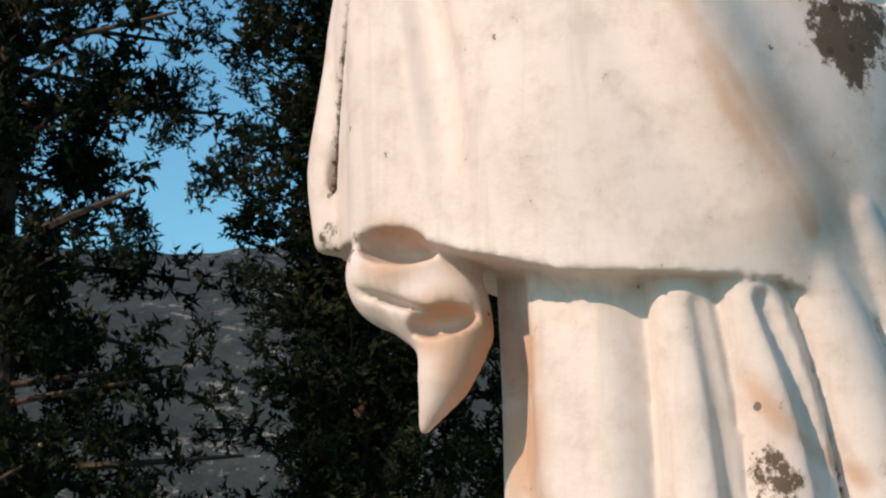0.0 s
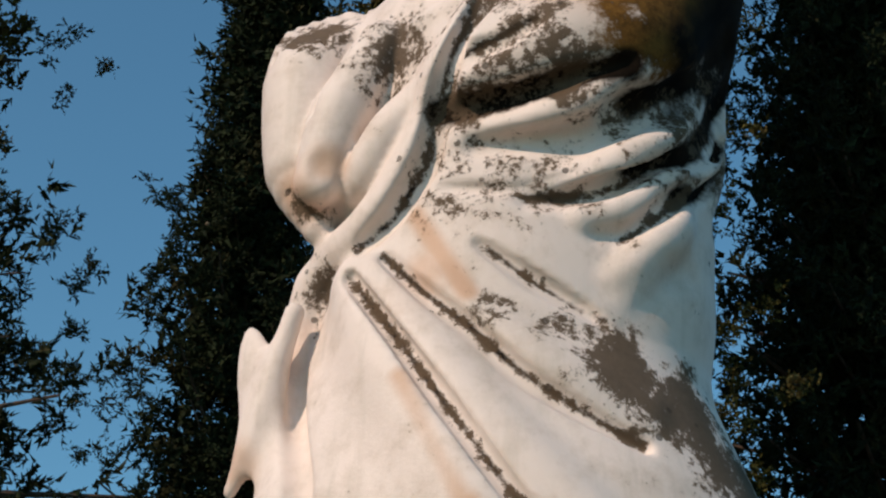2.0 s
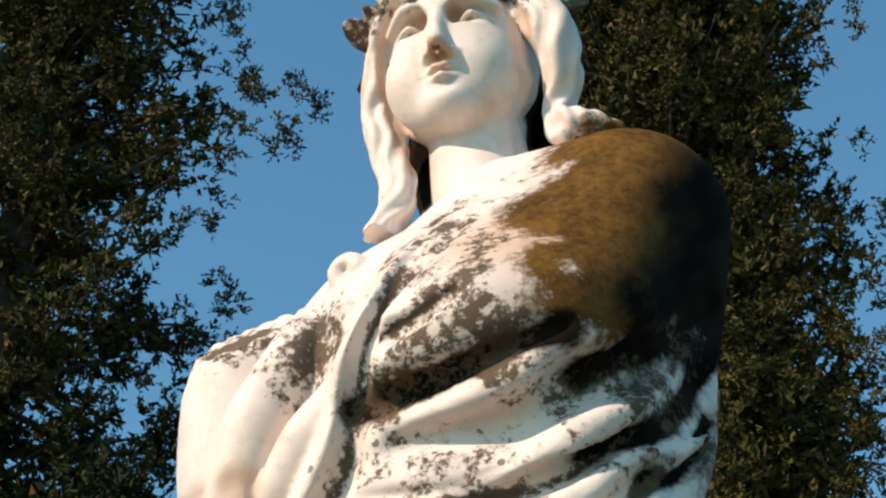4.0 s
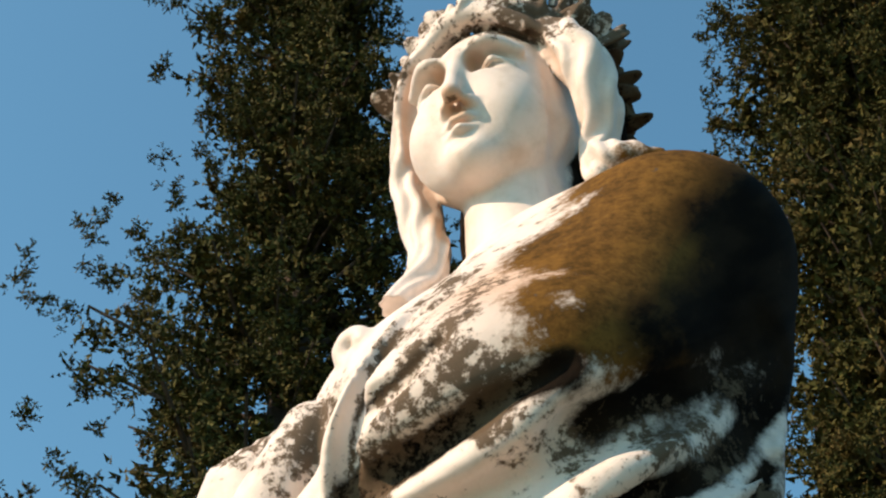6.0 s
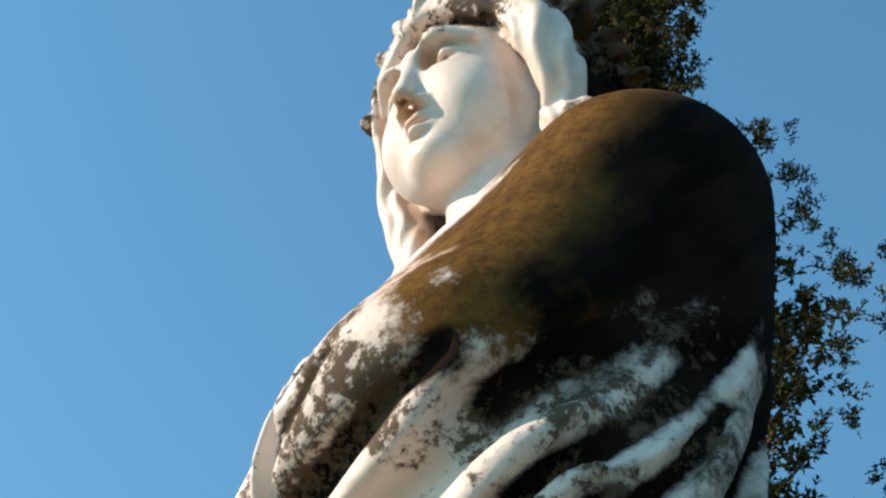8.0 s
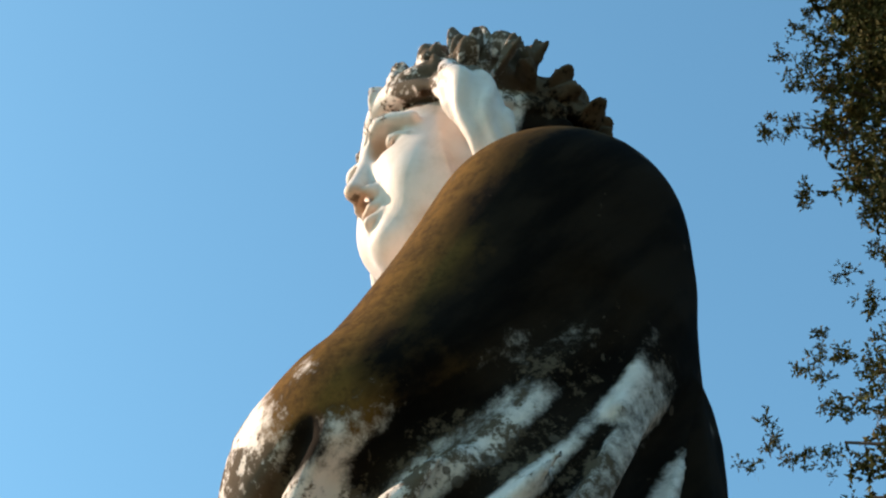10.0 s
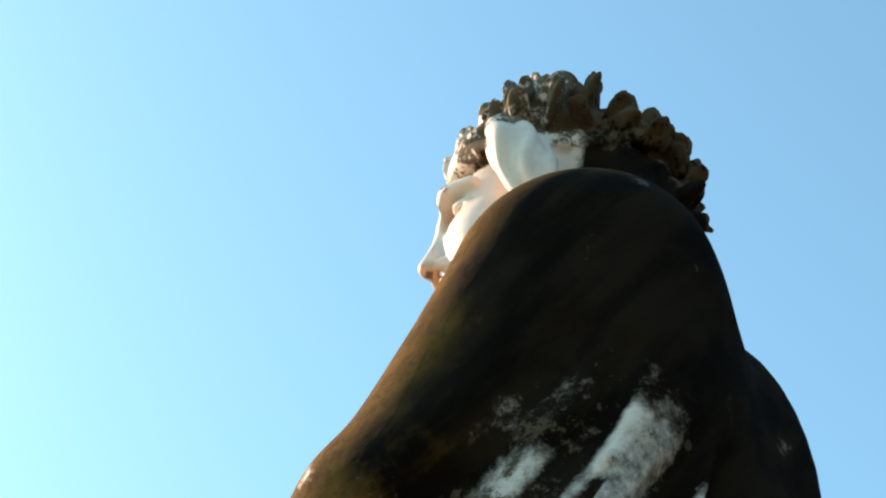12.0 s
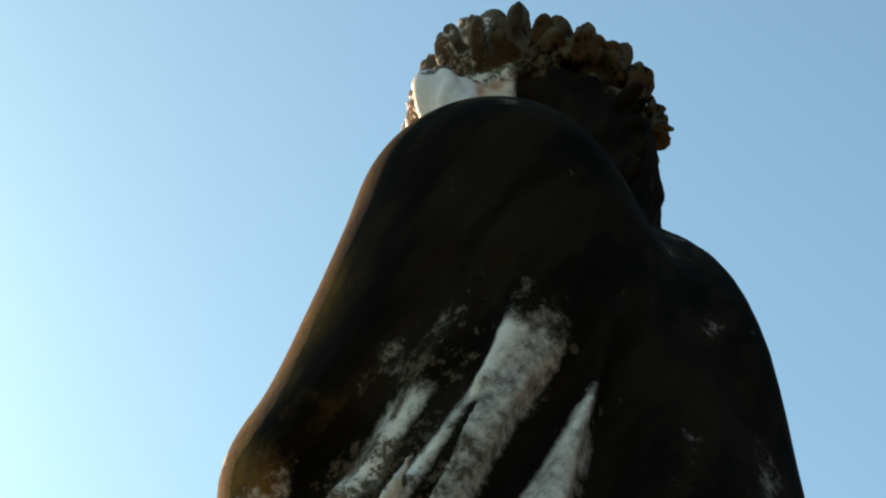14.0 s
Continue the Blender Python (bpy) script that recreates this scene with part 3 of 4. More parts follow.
    for top, low, r, deep, k in ((-0.108, -0.100, 0.020, 0.050, 0.006), (-0.058, -0.046, 0.024, 0.000, 0.004), (-0.014, 0.002, 0.034, 0.006, 0.03), (0.054, 0.072, 0.032, 0.002, 0.003), (0.102, 0.150, 0.032, 0.000, 0.003), (0.150, 0.232, 0.032, 0.000, 0.003), (0.198, 0.285, 0.030, 0.0, 0.003)):
        half = (top + low) / 2
        clay.tube([(top, front(top) + deep, 1.50), (half + 0.004, front(half) + deep - 0.002, 1.34), (low, front(low) + deep - 0.010, 1.12)], [r * 0.8, r * 1.1, r * 1.3], k)
    for top, low, wide in ((-0.085, -0.074, 0.8), (-0.036, -0.026, 0.35), (0.030, 0.042, 1.0), (0.078, 0.115, 1.1), (0.128, 0.195, 1.0)):
        clay.tube([(top, front(top) - 0.030, 1.43), ((top + low) / 2, front((top + low) / 2) - 0.036, 1.32), (low, front(low) - 0.046, 1.12)], [0.008 * wide, 0.013 * wide, 0.018 * wide], 0.004, True)
    # scalloped lower corner of the mantle and its pointed end
    clay.ball((-0.19, -0.125, 1.49), (0.062, 0.05, 0.055), 0.012)
    clay.ball((-0.195, -0.175, 1.508), (0.042, 0.055, 0.016), 0.004, (0, 10, 0), True)
    clay.ball((-0.163, -0.135, 1.455), (0.045, 0.042, 0.04), 0.012)
    clay.tube([(-0.148, -0.14, 1.43), (-0.156, -0.15, 1.39), (-0.174, -0.155, 1.348)], [0.034, 0.024, 0.006], 0.012)
    clay.ball((-0.152, -0.178, 1.438), (0.034, 0.040, 0.014), 0.003, (0, -8, 0), True)
    clay.ball((-0.205, -0.17, 1.462), (0.05, 0.02, 0.004), 0.006, (0, 20, 0), True)
    # curl that ends on the chest
    clay.tube([(-0.074 + 0.012 * math.cos(a * 0.7), -0.132 + 0.001 * a, 2.506 + 0.012 * math.sin(a * 0.7)) for a in range(9)], [0.009, 0.007], 0.006)
    # worn bumps where the mantle lies on the shoulder
    rnd = random.Random(8)
    for i in range(16):
        clay.ball((0.10 + 0.009 * i, -0.035 + rnd.uniform(-0.012, 0.03) + 0.002 * i, 2.668 - max(0, i - 9) * 0.006), (rnd.uniform(0.006, 0.014), 0.008, 0.006), 0.006, (0, 0, rnd.uniform(0, 90)))


def lock(clay, line, thick, strands=5, twist=2.2, start=0.0):
    """A lock of hair: a core with wavy strands wound round it."""
    p = np.array(line, float)
    n = 3 * (len(p) - 1) + 1
    at = np.linspace(0, len(p) - 1, n)
    core = np.stack([np.interp(at, range(len(p)), p[:, c]) for c in range(3)], 1)
    core[1:-1] = (core[:-2] + 2 * core[1:-1] + core[2:]) / 4
    r = np.interp(at / (len(p) - 1), np.linspace(0, 1, len(thick)), thick)
    clay.tube(core, r * 0.78, 0.004, smooth=2)
    way = np.gradient(core, axis=0)
    way /= np.linalg.norm(way, axis=1)[:, None]
    u = np.cross(way, (0.2, -0.9, 0.3))
    u /= np.linalg.norm(u, axis=1)[:, None]
    w = np.cross(way, u)
    for k in range(strands):
        a = start + 6.2832 * k / strands + twist * np.linspace(0, 1, n) + 0.25 * np.sin(at * 4 + k)
        clay.tube(core + (u * np.cos(a)[:, None] + w * np.sin(a)[:, None]) * (r * 0.70)[:, None], r * (0.29 + 0.07 * math.sin(k * 2.7)), 0.0025, smooth=2)


def head(clay):
    m = 0.003
    clay.ball((m, 0.008, 2.865), (0.078, 0.096, 0.098), 0.01)
    clay.ball((m, -0.030, 2.822), (0.065, 0.065, 0.086), 0.03)
    n = 0.006
    clay.ball((m, -0.036, 2.772), (0.044, 0.043, 0.034), 0.025)
    clay.ball((n, -0.069, 2.743), (0.020, 0.019, 0.015), 0.02)
    clay.tube([(0.022, 0.006, 2.60), (0.010, 0.002, 2.76)], [0.058, 0.049], 0.008)
    for s in (-1, 1):
        clay.tube([(m + s * 0.060, -0.010, 2.800), (m + s * 0.038, -0.046, 2.760), (n, -0.066, 2.744)], [0.016, 0.015, 0.012], 0.025)
        clay.ball((m + s * 0.037, -0.060, 2.795), (0.027, 0.025, 0.030), 0.03)
        # brow, sockets, lids, eye
        clay.tube([(m + s * 0.011, -0.094, 2.860), (m + s * 0.034, -0.0965, 2.866), (m + s * 0.058, -0.076, 2.858)], [0.0068, 0.0085, 0.0058], 0.009)
        clay.ball((m + s * 0.033, -0.104, 2.846), (0.023, 0.031, 0.0118), 0.004, (0, s * 6, 0), True)
        clay.ball((m + s * 0.019, -0.104, 2.847), (0.0100, 0.037, 0.0140), 0.004, (0, 0, 0), True)
        clay.ball((m + s * 0.036, -0.0715, 2.838), (0.0150, 0.0125, 0.0112), 0.002)
        clay.tube([(m + s * 0.020, -0.082, 2.842), (m + s * 0.035, -0.0875, 2.8485), (m + s * 0.053, -0.076, 2.841)], [0.0022, 0.0036, 0.0024], 0.0015)
        clay.tube([(m + s * 0.021, -0.082, 2.835), (m + s * 0.035, -0.0845, 2.829), (m + s * 0.051, -0.075, 2.837)], [0.0020, 0.0030, 0.0020], 0.002)
        clay.ball((n + s * 0.0125, -0.095, 2.790), (0.0066, 0.009, 0.0065), 0.006)
    clay.tube([(m, -0.094, 2.868), (m + 0.001, -0.1015, 2.828), (n, -0.109, 2.797)], [0.0065, 0.0068, 0.0092], 0.010)
    clay.tube([(n - 0.019, -0.084, 2.7715), (n - 0.008, -0.0940, 2.7755), (n, -0.0955, 2.7740), (n + 0.008, -0.0940, 2.7755), (n + 0.019, -0.084, 2.7715)], [0.0018, 0.0040, 0.0038, 0.0040, 0.0018], 0.005)
    clay.tube([(n - 0.015, -0.086, 2.7645), (n, -0.0945, 2.7615), (n + 0.015, -0.086, 2.7645)], [0.0022, 0.0048, 0.0022], 0.005)
    clay.tube([(n - 0.022, -0.088, 2.7700), (n, -0.1010, 2.7690), (n + 0.022, -0.088, 2.7700)], [0.0008, 0.0019, 0.0008], 0.002, True)
    clay.ball((n, -0.096, 2.749), (0.014, 0.006, 0.004), 0.008, (0, 0, 0), True)
    # hair: a cap, waves over the brow, long locks to the shoulders
    clay.ball((m, 0.028, 2.892), (0.094, 0.100, 0.070), 0.008)
    for s in (-1, 1):
        for i in range(9):
            a = i / 8
            wave = 0.004 * math.sin(i * 2.1)
            clay.tube([(m + s * (0.004 + 0.006 * i), -0.080 + 0.010 * i, 2.940 + 0.010 * a), (m + s * (0.034 + 0.005 * i), -0.083 + 0.013 * i + wave, 2.922 + 0.018 * a), (m + s * (0.062 + 0.004 * i), -0.068 + 0.015 * i - wave, 2.902 + 0.020 * a), (m + s * (0.088 + 0.001 * i), -0.046 + 0.017 * i + wave, 2.872 + 0.018 * a)], [0.006, 0.008, 0.009, 0.007], 0.003)
    lock(clay, [(-0.036, -0.080, 2.930), (-0.058, -0.076, 2.905), (-0.073, -0.066, 2.872), (-0.080, -0.050, 2.835)], [0.010, 0.012, 0.013, 0.011], 5, 2.0)
    lock(clay, [(0.074, -0.050, 2.912), (0.094, -0.046, 2.880), (0.110, -0.040, 2.842), (0.116, -0.028, 2.800), (0.106, -0.014, 2.764), (0.100, -0.012, 2.730), (0.112, -0.032, 2.698)], [0.012, 0.025, 0.029, 0.025, 0.019, 0.017, 0.014], 5, 2.2)
    lock(clay, [(0.112, -0.034, 2.72), (0.135, -0.035, 2.708), (0.165, -0.02, 2.700)], [0.016, 0.016, 0.010], 4, 4.0)
    lock(clay, [(-0.054, -0.060, 2.905), (-0.072, -0.050, 2.868), (-0.081, -0.038, 2.825), (-0.083, -0.028, 2.78), (-0.074, -0.028, 2.735), (-0.060, -0.032, 2.69), (-0.060, -0.050, 2.635), (-0.066, -0.088, 2.575), (-0.078, -0.128, 2.515)], [0.012, 0.022, 0.024, 0.023, 0.020, 0.019, 0.015, 0.008], 6, 3.4, 1.0)
    lock(clay, [(-0.080, -0.02, 2.89), (-0.093, -0.008, 2.84), (-0.092, 0.004, 2.78), (-0.078, 0.0, 2.72), (-0.072, -0.01, 2.66)], [0.018, 0.022, 0.020, 0.018, 0.016], 5, 2.4)
    # hollows between the cheeks and the hair
    clay.tube([(0.066, -0.066, 2.898), (0.078, -0.054, 2.862), (0.082, -0.044, 2.815), (0.077, -0.028, 2.770), (0.072, -0.020, 2.735), (0.072, -0.018, 2.70)], [0.004, 0.008, 0.011, 0.014, 0.016, 0.014], 0.004, True)
    clay.tube([(-0.052, -0.078, 2.892), (-0.066, -0.066, 2.852), (-0.067, -0.052, 2.805), (-0.053, -0.042, 2.755), (-0.042, -0.036, 2.72)], [0.004, 0.007, 0.008, 0.009, 0.008], 0.004, True)
    for i in range(9):
        a = radians(20 + 16 * i)
        lock(clay, [(m + 0.088 * math.cos(a), 0.03 + 0.090 * math.sin(a), 2.87), (m + 0.086 * math.cos(a + 0.1), 0.035 + 0.083 * math.sin(a + 0.1), 2.80), (0.01 + 0.072 * math.cos(a), 0.035 + 0.064 * math.sin(a), 2.70)], [0.018, 0.021, 0.018], 4, 1.5, i)
    # wreath of small stiff crumpled leaves
    rnd = random.Random(5)
    clay.tube([(m + 0.092 * math.cos(a * 0.3927), 0.012 + 0.096 * math.sin(a * 0.3927), 2.936 - 0.018 * (math.sin(a * 0.3927) + 1)) for a in range(17)], [0.012], 0.006)
    for row in range(4):
        for i in range(23):
            a = radians(-90 + 360 * (i + row / 4) / 23 + rnd.uniform(-6, 6))
            cx, cy = math.cos(a), math.sin(a)
            brow = cy < -0.45
            high = 2.940 - 0.018 * (cy + 1) + 0.009 * (row - 1.5)
            up = rnd.uniform(-10, 30) + 22 * row + (12 if brow else 0)
            size = rnd.uniform(0.75, 1.25) * (0.8 if brow else 1.0)
            way = Vector((cx * math.cos(radians(up)), cy * math.cos(radians(up)), math.sin(radians(up))))
            e = Vector((m + 0.094 * cx, 0.013 + (0.084 if brow else 0.098) * cy, high)) + way * 0.016 * size
            side = math.degrees(a) + rnd.uniform(-40, 40)
            if row == 3 and i % 4 == 1 and not brow:
                clay.ball(e + Vector((0, 0, 0.014)), (0.024, 0.017, 0.009), 0.004, (rnd.uniform(-30, 30), -80, side))
            clay.ball(e, (0.025 * size, 0.013 * size, 0.0046), 0.002, (rnd.uniform(-70, 70), -up, side))
            clay.ball(e + way * 0.010 * size, (0.015 * size, 0.0070 * size, 0.0044), 0.002, (rnd.uniform(-70, 70), -up - rnd.uniform(20, 60), side))
    for i in range(10):
        clay.ball((0.05 + 0.025 * math.sin(i * 2.3), 0.118 - 0.002 * i, 2.875 - 0.022 * i), (0.020, 0.008, 0.014), 0.005, (rnd.uniform(-50, 50), rnd.uniform(-40, 40), 60 + 40 * math.sin(i * 3.1)))


def near(points, spots):
    """How strongly each point is stained by round patches (middle, radius, strength)."""
    out = np.zeros(len(points))
    for x, y, z, r, s in spots:
        d = np.sqrt(((points - (x, y, z)) ** 2).sum(1)) / r
        out = np.maximum(out, s * np.clip(1.35 - 0.75 * d, 0, 1))
    return out


def along(points, line, r):
    best = np.full(len(points), 9.0)
    for a, b in zip(line[:-1], line[1:]):
        a, b = np.array(a), np.array(b)
        t = np.clip((points - a) @ (b - a) / ((b - a) @ (b - a)), 0, 1)
        best = np.minimum(best, np.sqrt(((points - a - t[:, None] * (b - a)) ** 2).sum(1)))
    return np.exp(-((best / r) ** 2))


CLEAN = [(0.13, -0.17, 2.45, 0.009, 0.50), (0.14, -0.19, 2.41, 0.008, 0.46), (0.15, -0.19, 2.41, 0.013, 0.56), (0.15, -0.14, 2.30, 0.018, 0.50), (0.04, -0.15, 2.30, 0.020, 0.43), (0.09, -0.13, 2.15, 0.030, 0.62)]
LICHEN = [(0.05, -0.13, 2.53, 0.060, 0.60), (0.02, -0.15, 2.48, 0.050, 0.58), (0.07, -0.14, 2.51, 0.050, 0.62), (0.00, -0.17, 2.42, 0.050, 0.54), (-0.10, -0.13, 2.40, 0.05, 0.46), (-0.250, -0.150, 1.510, 0.016, 0.80), (-0.215, -0.185, 1.515, 0.014, 0.66), (-0.250, -0.130, 1.480, 0.018, 0.70), (-0.285, -0.075, 1.545, 0.016, 0.66), (0.115, -0.165, 2.46, 0.050, 0.78), (0.09, -0.17, 2.44, 0.050, 0.70), (0.14, -0.165, 2.43, 0.050, 0.78), (0.08, -0.15, 2.49, 0.045, 0.66), (-0.19, -0.06, 2.48, 0.025, 0.95), (-0.02, -0.17, 2.34, 0.043, 0.67), (-0.19, -0.06, 2.48, 0.030, 0.86), (-0.19, -0.07, 2.47, 0.025, 0.86), (0.06, -0.21, 2.38, 0.051, 0.67), (0.09, -0.19, 2.35, 0.051, 0.76), (0.11, -0.20, 2.41, 0.043, 0.81), (0.01, -0.19, 2.35, 0.043, 0.65), (-0.10, -0.14, 2.43, 0.043, 0.67), (0.12, -0.13, 2.05, 0.047, 0.92), (0.17, -0.10, 2.03, 0.051, 0.95), (0.20, -0.06, 1.97, 0.051, 0.92), (0.23, -0.06, 1.89, 0.043, 0.92), (0.24, -0.08, 1.79, 0.043, 0.95), (0.07, -0.15, 2.10, 0.030, 0.59), (-0.18, -0.08, 2.19, 0.025, 0.76), (0.00, -0.17, 2.11, 0.021, 0.65), (-0.03, -0.16, 2.26, 0.051, 0.54), (0.04, -0.15, 2.29, 0.043, 0.52), (0.11, -0.19, 2.43, 0.043, 0.65), (0.21, -0.14, 1.66, 0.038, 0.95), (0.12, -0.22, 1.29, 0.025, 0.81), (0.20, -0.10, 2.36, 0.068, 0.71), (0.23, -0.07, 2.34, 0.060, 0.76), (0.18, -0.13, 2.37, 0.060, 0.71), (0.17, -0.13, 2.31, 0.043, 0.65)]
OCHRE = [(0.20, -0.06, 2.63, 0.070, 1.10), (0.16, -0.065, 2.615, 0.045, 1.00), (0.23, -0.03, 2.62, 0.060, 1.00), (0.12, -0.14, 2.52, 0.040, 0.80), (0.18, -0.13, 2.48, 0.060, 1.00), (0.17, -0.13, 2.52, 0.060, 1.00), (0.21, -0.08, 2.56, 0.075, 1.10), (0.24, -0.04, 2.59, 0.070, 1.10), (0.19, -0.12, 2.48, 0.050, 0.90), (0.16, -0.17, 2.41, 0.050, 0.80), (0.20, -0.11, 2.49, 0.060, 1.00), (0.22, -0.08, 2.55, 0.060, 0.90), (0.20, -0.10, 2.50, 0.060, 0.80), (0.19, -0.13, 2.42, 0.050, 0.80)]
# arm-side patches: dark crust, deepened to carry the shade there
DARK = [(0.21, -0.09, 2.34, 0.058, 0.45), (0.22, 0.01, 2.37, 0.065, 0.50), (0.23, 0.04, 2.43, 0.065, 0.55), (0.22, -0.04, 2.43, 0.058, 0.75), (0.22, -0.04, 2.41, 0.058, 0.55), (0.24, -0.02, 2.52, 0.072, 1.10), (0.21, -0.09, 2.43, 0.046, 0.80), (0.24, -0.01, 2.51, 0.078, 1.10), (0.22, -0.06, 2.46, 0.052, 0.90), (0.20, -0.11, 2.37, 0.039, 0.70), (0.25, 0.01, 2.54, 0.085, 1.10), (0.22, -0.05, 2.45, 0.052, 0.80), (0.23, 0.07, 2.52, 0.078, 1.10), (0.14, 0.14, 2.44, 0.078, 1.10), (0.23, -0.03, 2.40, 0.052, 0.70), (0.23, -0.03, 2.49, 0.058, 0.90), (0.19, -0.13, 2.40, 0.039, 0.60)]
RUST = [(-0.150, -0.170, 1.435, 0.030, 1.30), (-0.195, -0.165, 1.500, 0.032, 1.10), (0.11, -0.16, 2.46, 0.080, 0.90), (0.14, -0.21, 1.58, 0.050, 0.80), (0.17, -0.19, 1.52, 0.050, 0.80), (0.14, -0.21, 1.32, 0.050, 0.60), (-0.11, -0.15, 1.33, 0.050, 1.60), (-0.11, -0.15, 1.40, 0.045, 1.60), (-0.10, -0.16, 1.25, 0.050, 1.40), (-0.06, -0.16, 2.16, 0.030, 0.80), (0.08, -0.21, 1.74, 0.050, 0.60), (-0.17, -0.19, 1.41, 0.025, 0.70), (-0.08, -0.16, 2.13, 0.040, 0.50), (0.10, -0.23, 1.64, 0.050, 0.60)]
# furrow lines: dirt and the furrows' own shade are painted along them
DIRT_SHADE_LINES = [[(0.010, -0.120, 2.545), (-0.012, -0.172, 2.442), (-0.036, -0.176, 2.379), (-0.050, -0.160, 2.338), (-0.065, -0.143, 2.283), (-0.098, -0.130, 2.234), (-0.136, -0.120, 2.208)], [(0.028, -0.150, 2.234), (0.061, -0.138, 2.234), (0.116, -0.122, 2.252), (0.165, -0.092, 2.300)], [(0.115, -0.120, 2.192), (0.159, -0.102, 2.232), (0.192, -0.075, 2.275)], [(-0.141, -0.131, 2.174), (-0.100, -0.151, 2.115), (-0.041, -0.177, 2.025), (0.012, -0.187, 1.946), (0.060, -0.182, 1.877), (0.106, -0.175, 1.818), (0.150, -0.164, 1.761), (0.189, -0.143, 1.722)], [(-0.105, -0.138, 2.189), (-0.063, -0.152, 2.141), (-0.020, -0.162, 2.100), (0.029, -0.163, 2.049), (0.084, -0.152, 2.011), (0.132, -0.134, 1.983)], [(-0.003, -0.154, 2.180), (0.038, -0.145, 2.145), (0.099, -0.127, 2.111)], [(-0.233, -0.087, 1.959), (-0.248, -0.062, 1.906), (-0.236, -0.128, 1.797), (-0.256, -0.099, 1.720), (-0.278, -0.070, 1.611), (-0.287, -0.051, 1.547)], [(0.150, -0.164, 1.761), (0.177, -0.150, 1.730), (0.189, -0.142, 1.718)], [(-0.049, -0.152, 2.321), (-0.022, -0.190, 2.383), (0.012, -0.162, 2.487)], [(0.034, -0.149, 2.234), (0.094, -0.130, 2.241), (0.136, -0.122, 2.257), (0.165, -0.103, 2.287)], [(-0.052, -0.177, 2.356), (-0.023, -0.187, 2.375), (0.015, -0.197, 2.385), (0.052, -0.204, 2.399)], [(-0.081, -0.153, 2.446), (-0.024, -0.175, 2.462), (0.021, -0.155, 2.516), (0.065, -0.130, 2.555), (0.117, -0.128, 2.568)]]
# valleys between the arm folds: black crust and their shade, both put into the colour
CRUST_SHADE = [[(0.120, -0.116, 2.280), (0.175, -0.088, 2.300), (0.196, -0.064, 2.326), (0.201, -0.034, 2.359), (0.215, 0.000, 2.411), (0.225, 0.030, 2.480)], [(0.163, -0.085, 2.255), (0.186, -0.044, 2.294), (0.196, -0.022, 2.325), (0.202, -0.006, 2.360)], [(0.187, -0.019, 2.250), (0.193, 0.012, 2.299), (0.185, 0.034, 2.353), (0.191, 0.064, 2.396), (0.193, 0.099, 2.470)], [(0.166, 0.060, 2.289), (0.162, 0.074, 2.340), (0.167, 0.084, 2.405), (0.165, 0.115, 2.520)], [(-0.048, -0.156, 2.334), (0.020, -0.168, 2.335), (0.076, -0.174, 2.342), (0.135, -0.174, 2.355)], [(0.136, -0.140, 2.330), (0.171, -0.110, 2.364), (0.203, -0.062, 2.405)]]
BARE = [[(0.017, -0.134, 2.525), (0.062, -0.116, 2.565), (0.110, -0.103, 2.582), (0.158, -0.086, 2.602)], [(0.126, -0.137, 2.286), (0.173, -0.108, 2.302), (0.192, -0.096, 2.312), (0.202, -0.071, 2.346), (0.207, -0.042, 2.384)], [(0.148, -0.101, 2.274), (0.176, -0.082, 2.281), (0.193, -0.066, 2.294), (0.207, -0.024, 2.344), (0.219, 0.018, 2.409)], [(0.177, -0.052, 2.258), (0.187, -0.034, 2.282), (0.195, -0.015, 2.310), (0.195, 0.006, 2.353)], [(0.184, 0.017, 2.270), (0.181, 0.030, 2.309), (0.185, 0.051, 2.347), (0.191, 0.067, 2.385)]]
TAN = [[(0.066, -0.066, 2.898), (0.080, -0.054, 2.862), (0.084, -0.044, 2.815), (0.079, -0.028, 2.770), (0.074, -0.020, 2.720)], [(-0.052, -0.078, 2.892), (-0.068, -0.066, 2.852), (-0.069, -0.052, 2.805), (-0.055, -0.042, 2.755), (-0.044, -0.036, 2.70)], [(-0.008, -0.210, 1.915), (0.029, -0.218, 1.815), (0.069, -0.228, 1.709), (0.113, -0.230, 1.585), (0.170, -0.198, 1.485)], [(0.068, -0.229, 1.699), (0.118, -0.227, 1.604), (0.170, -0.199, 1.498)], [(-0.076, -0.183, 2.043), (-0.004, -0.211, 1.897), (0.075, -0.203, 1.772)], [(0.099, -0.221, 1.379), (0.139, -0.207, 1.324), (0.195, -0.174, 1.283)], [(-0.074, -0.150, 2.226), (-0.043, -0.160, 2.170), (-0.019, -0.169, 2.130)]]


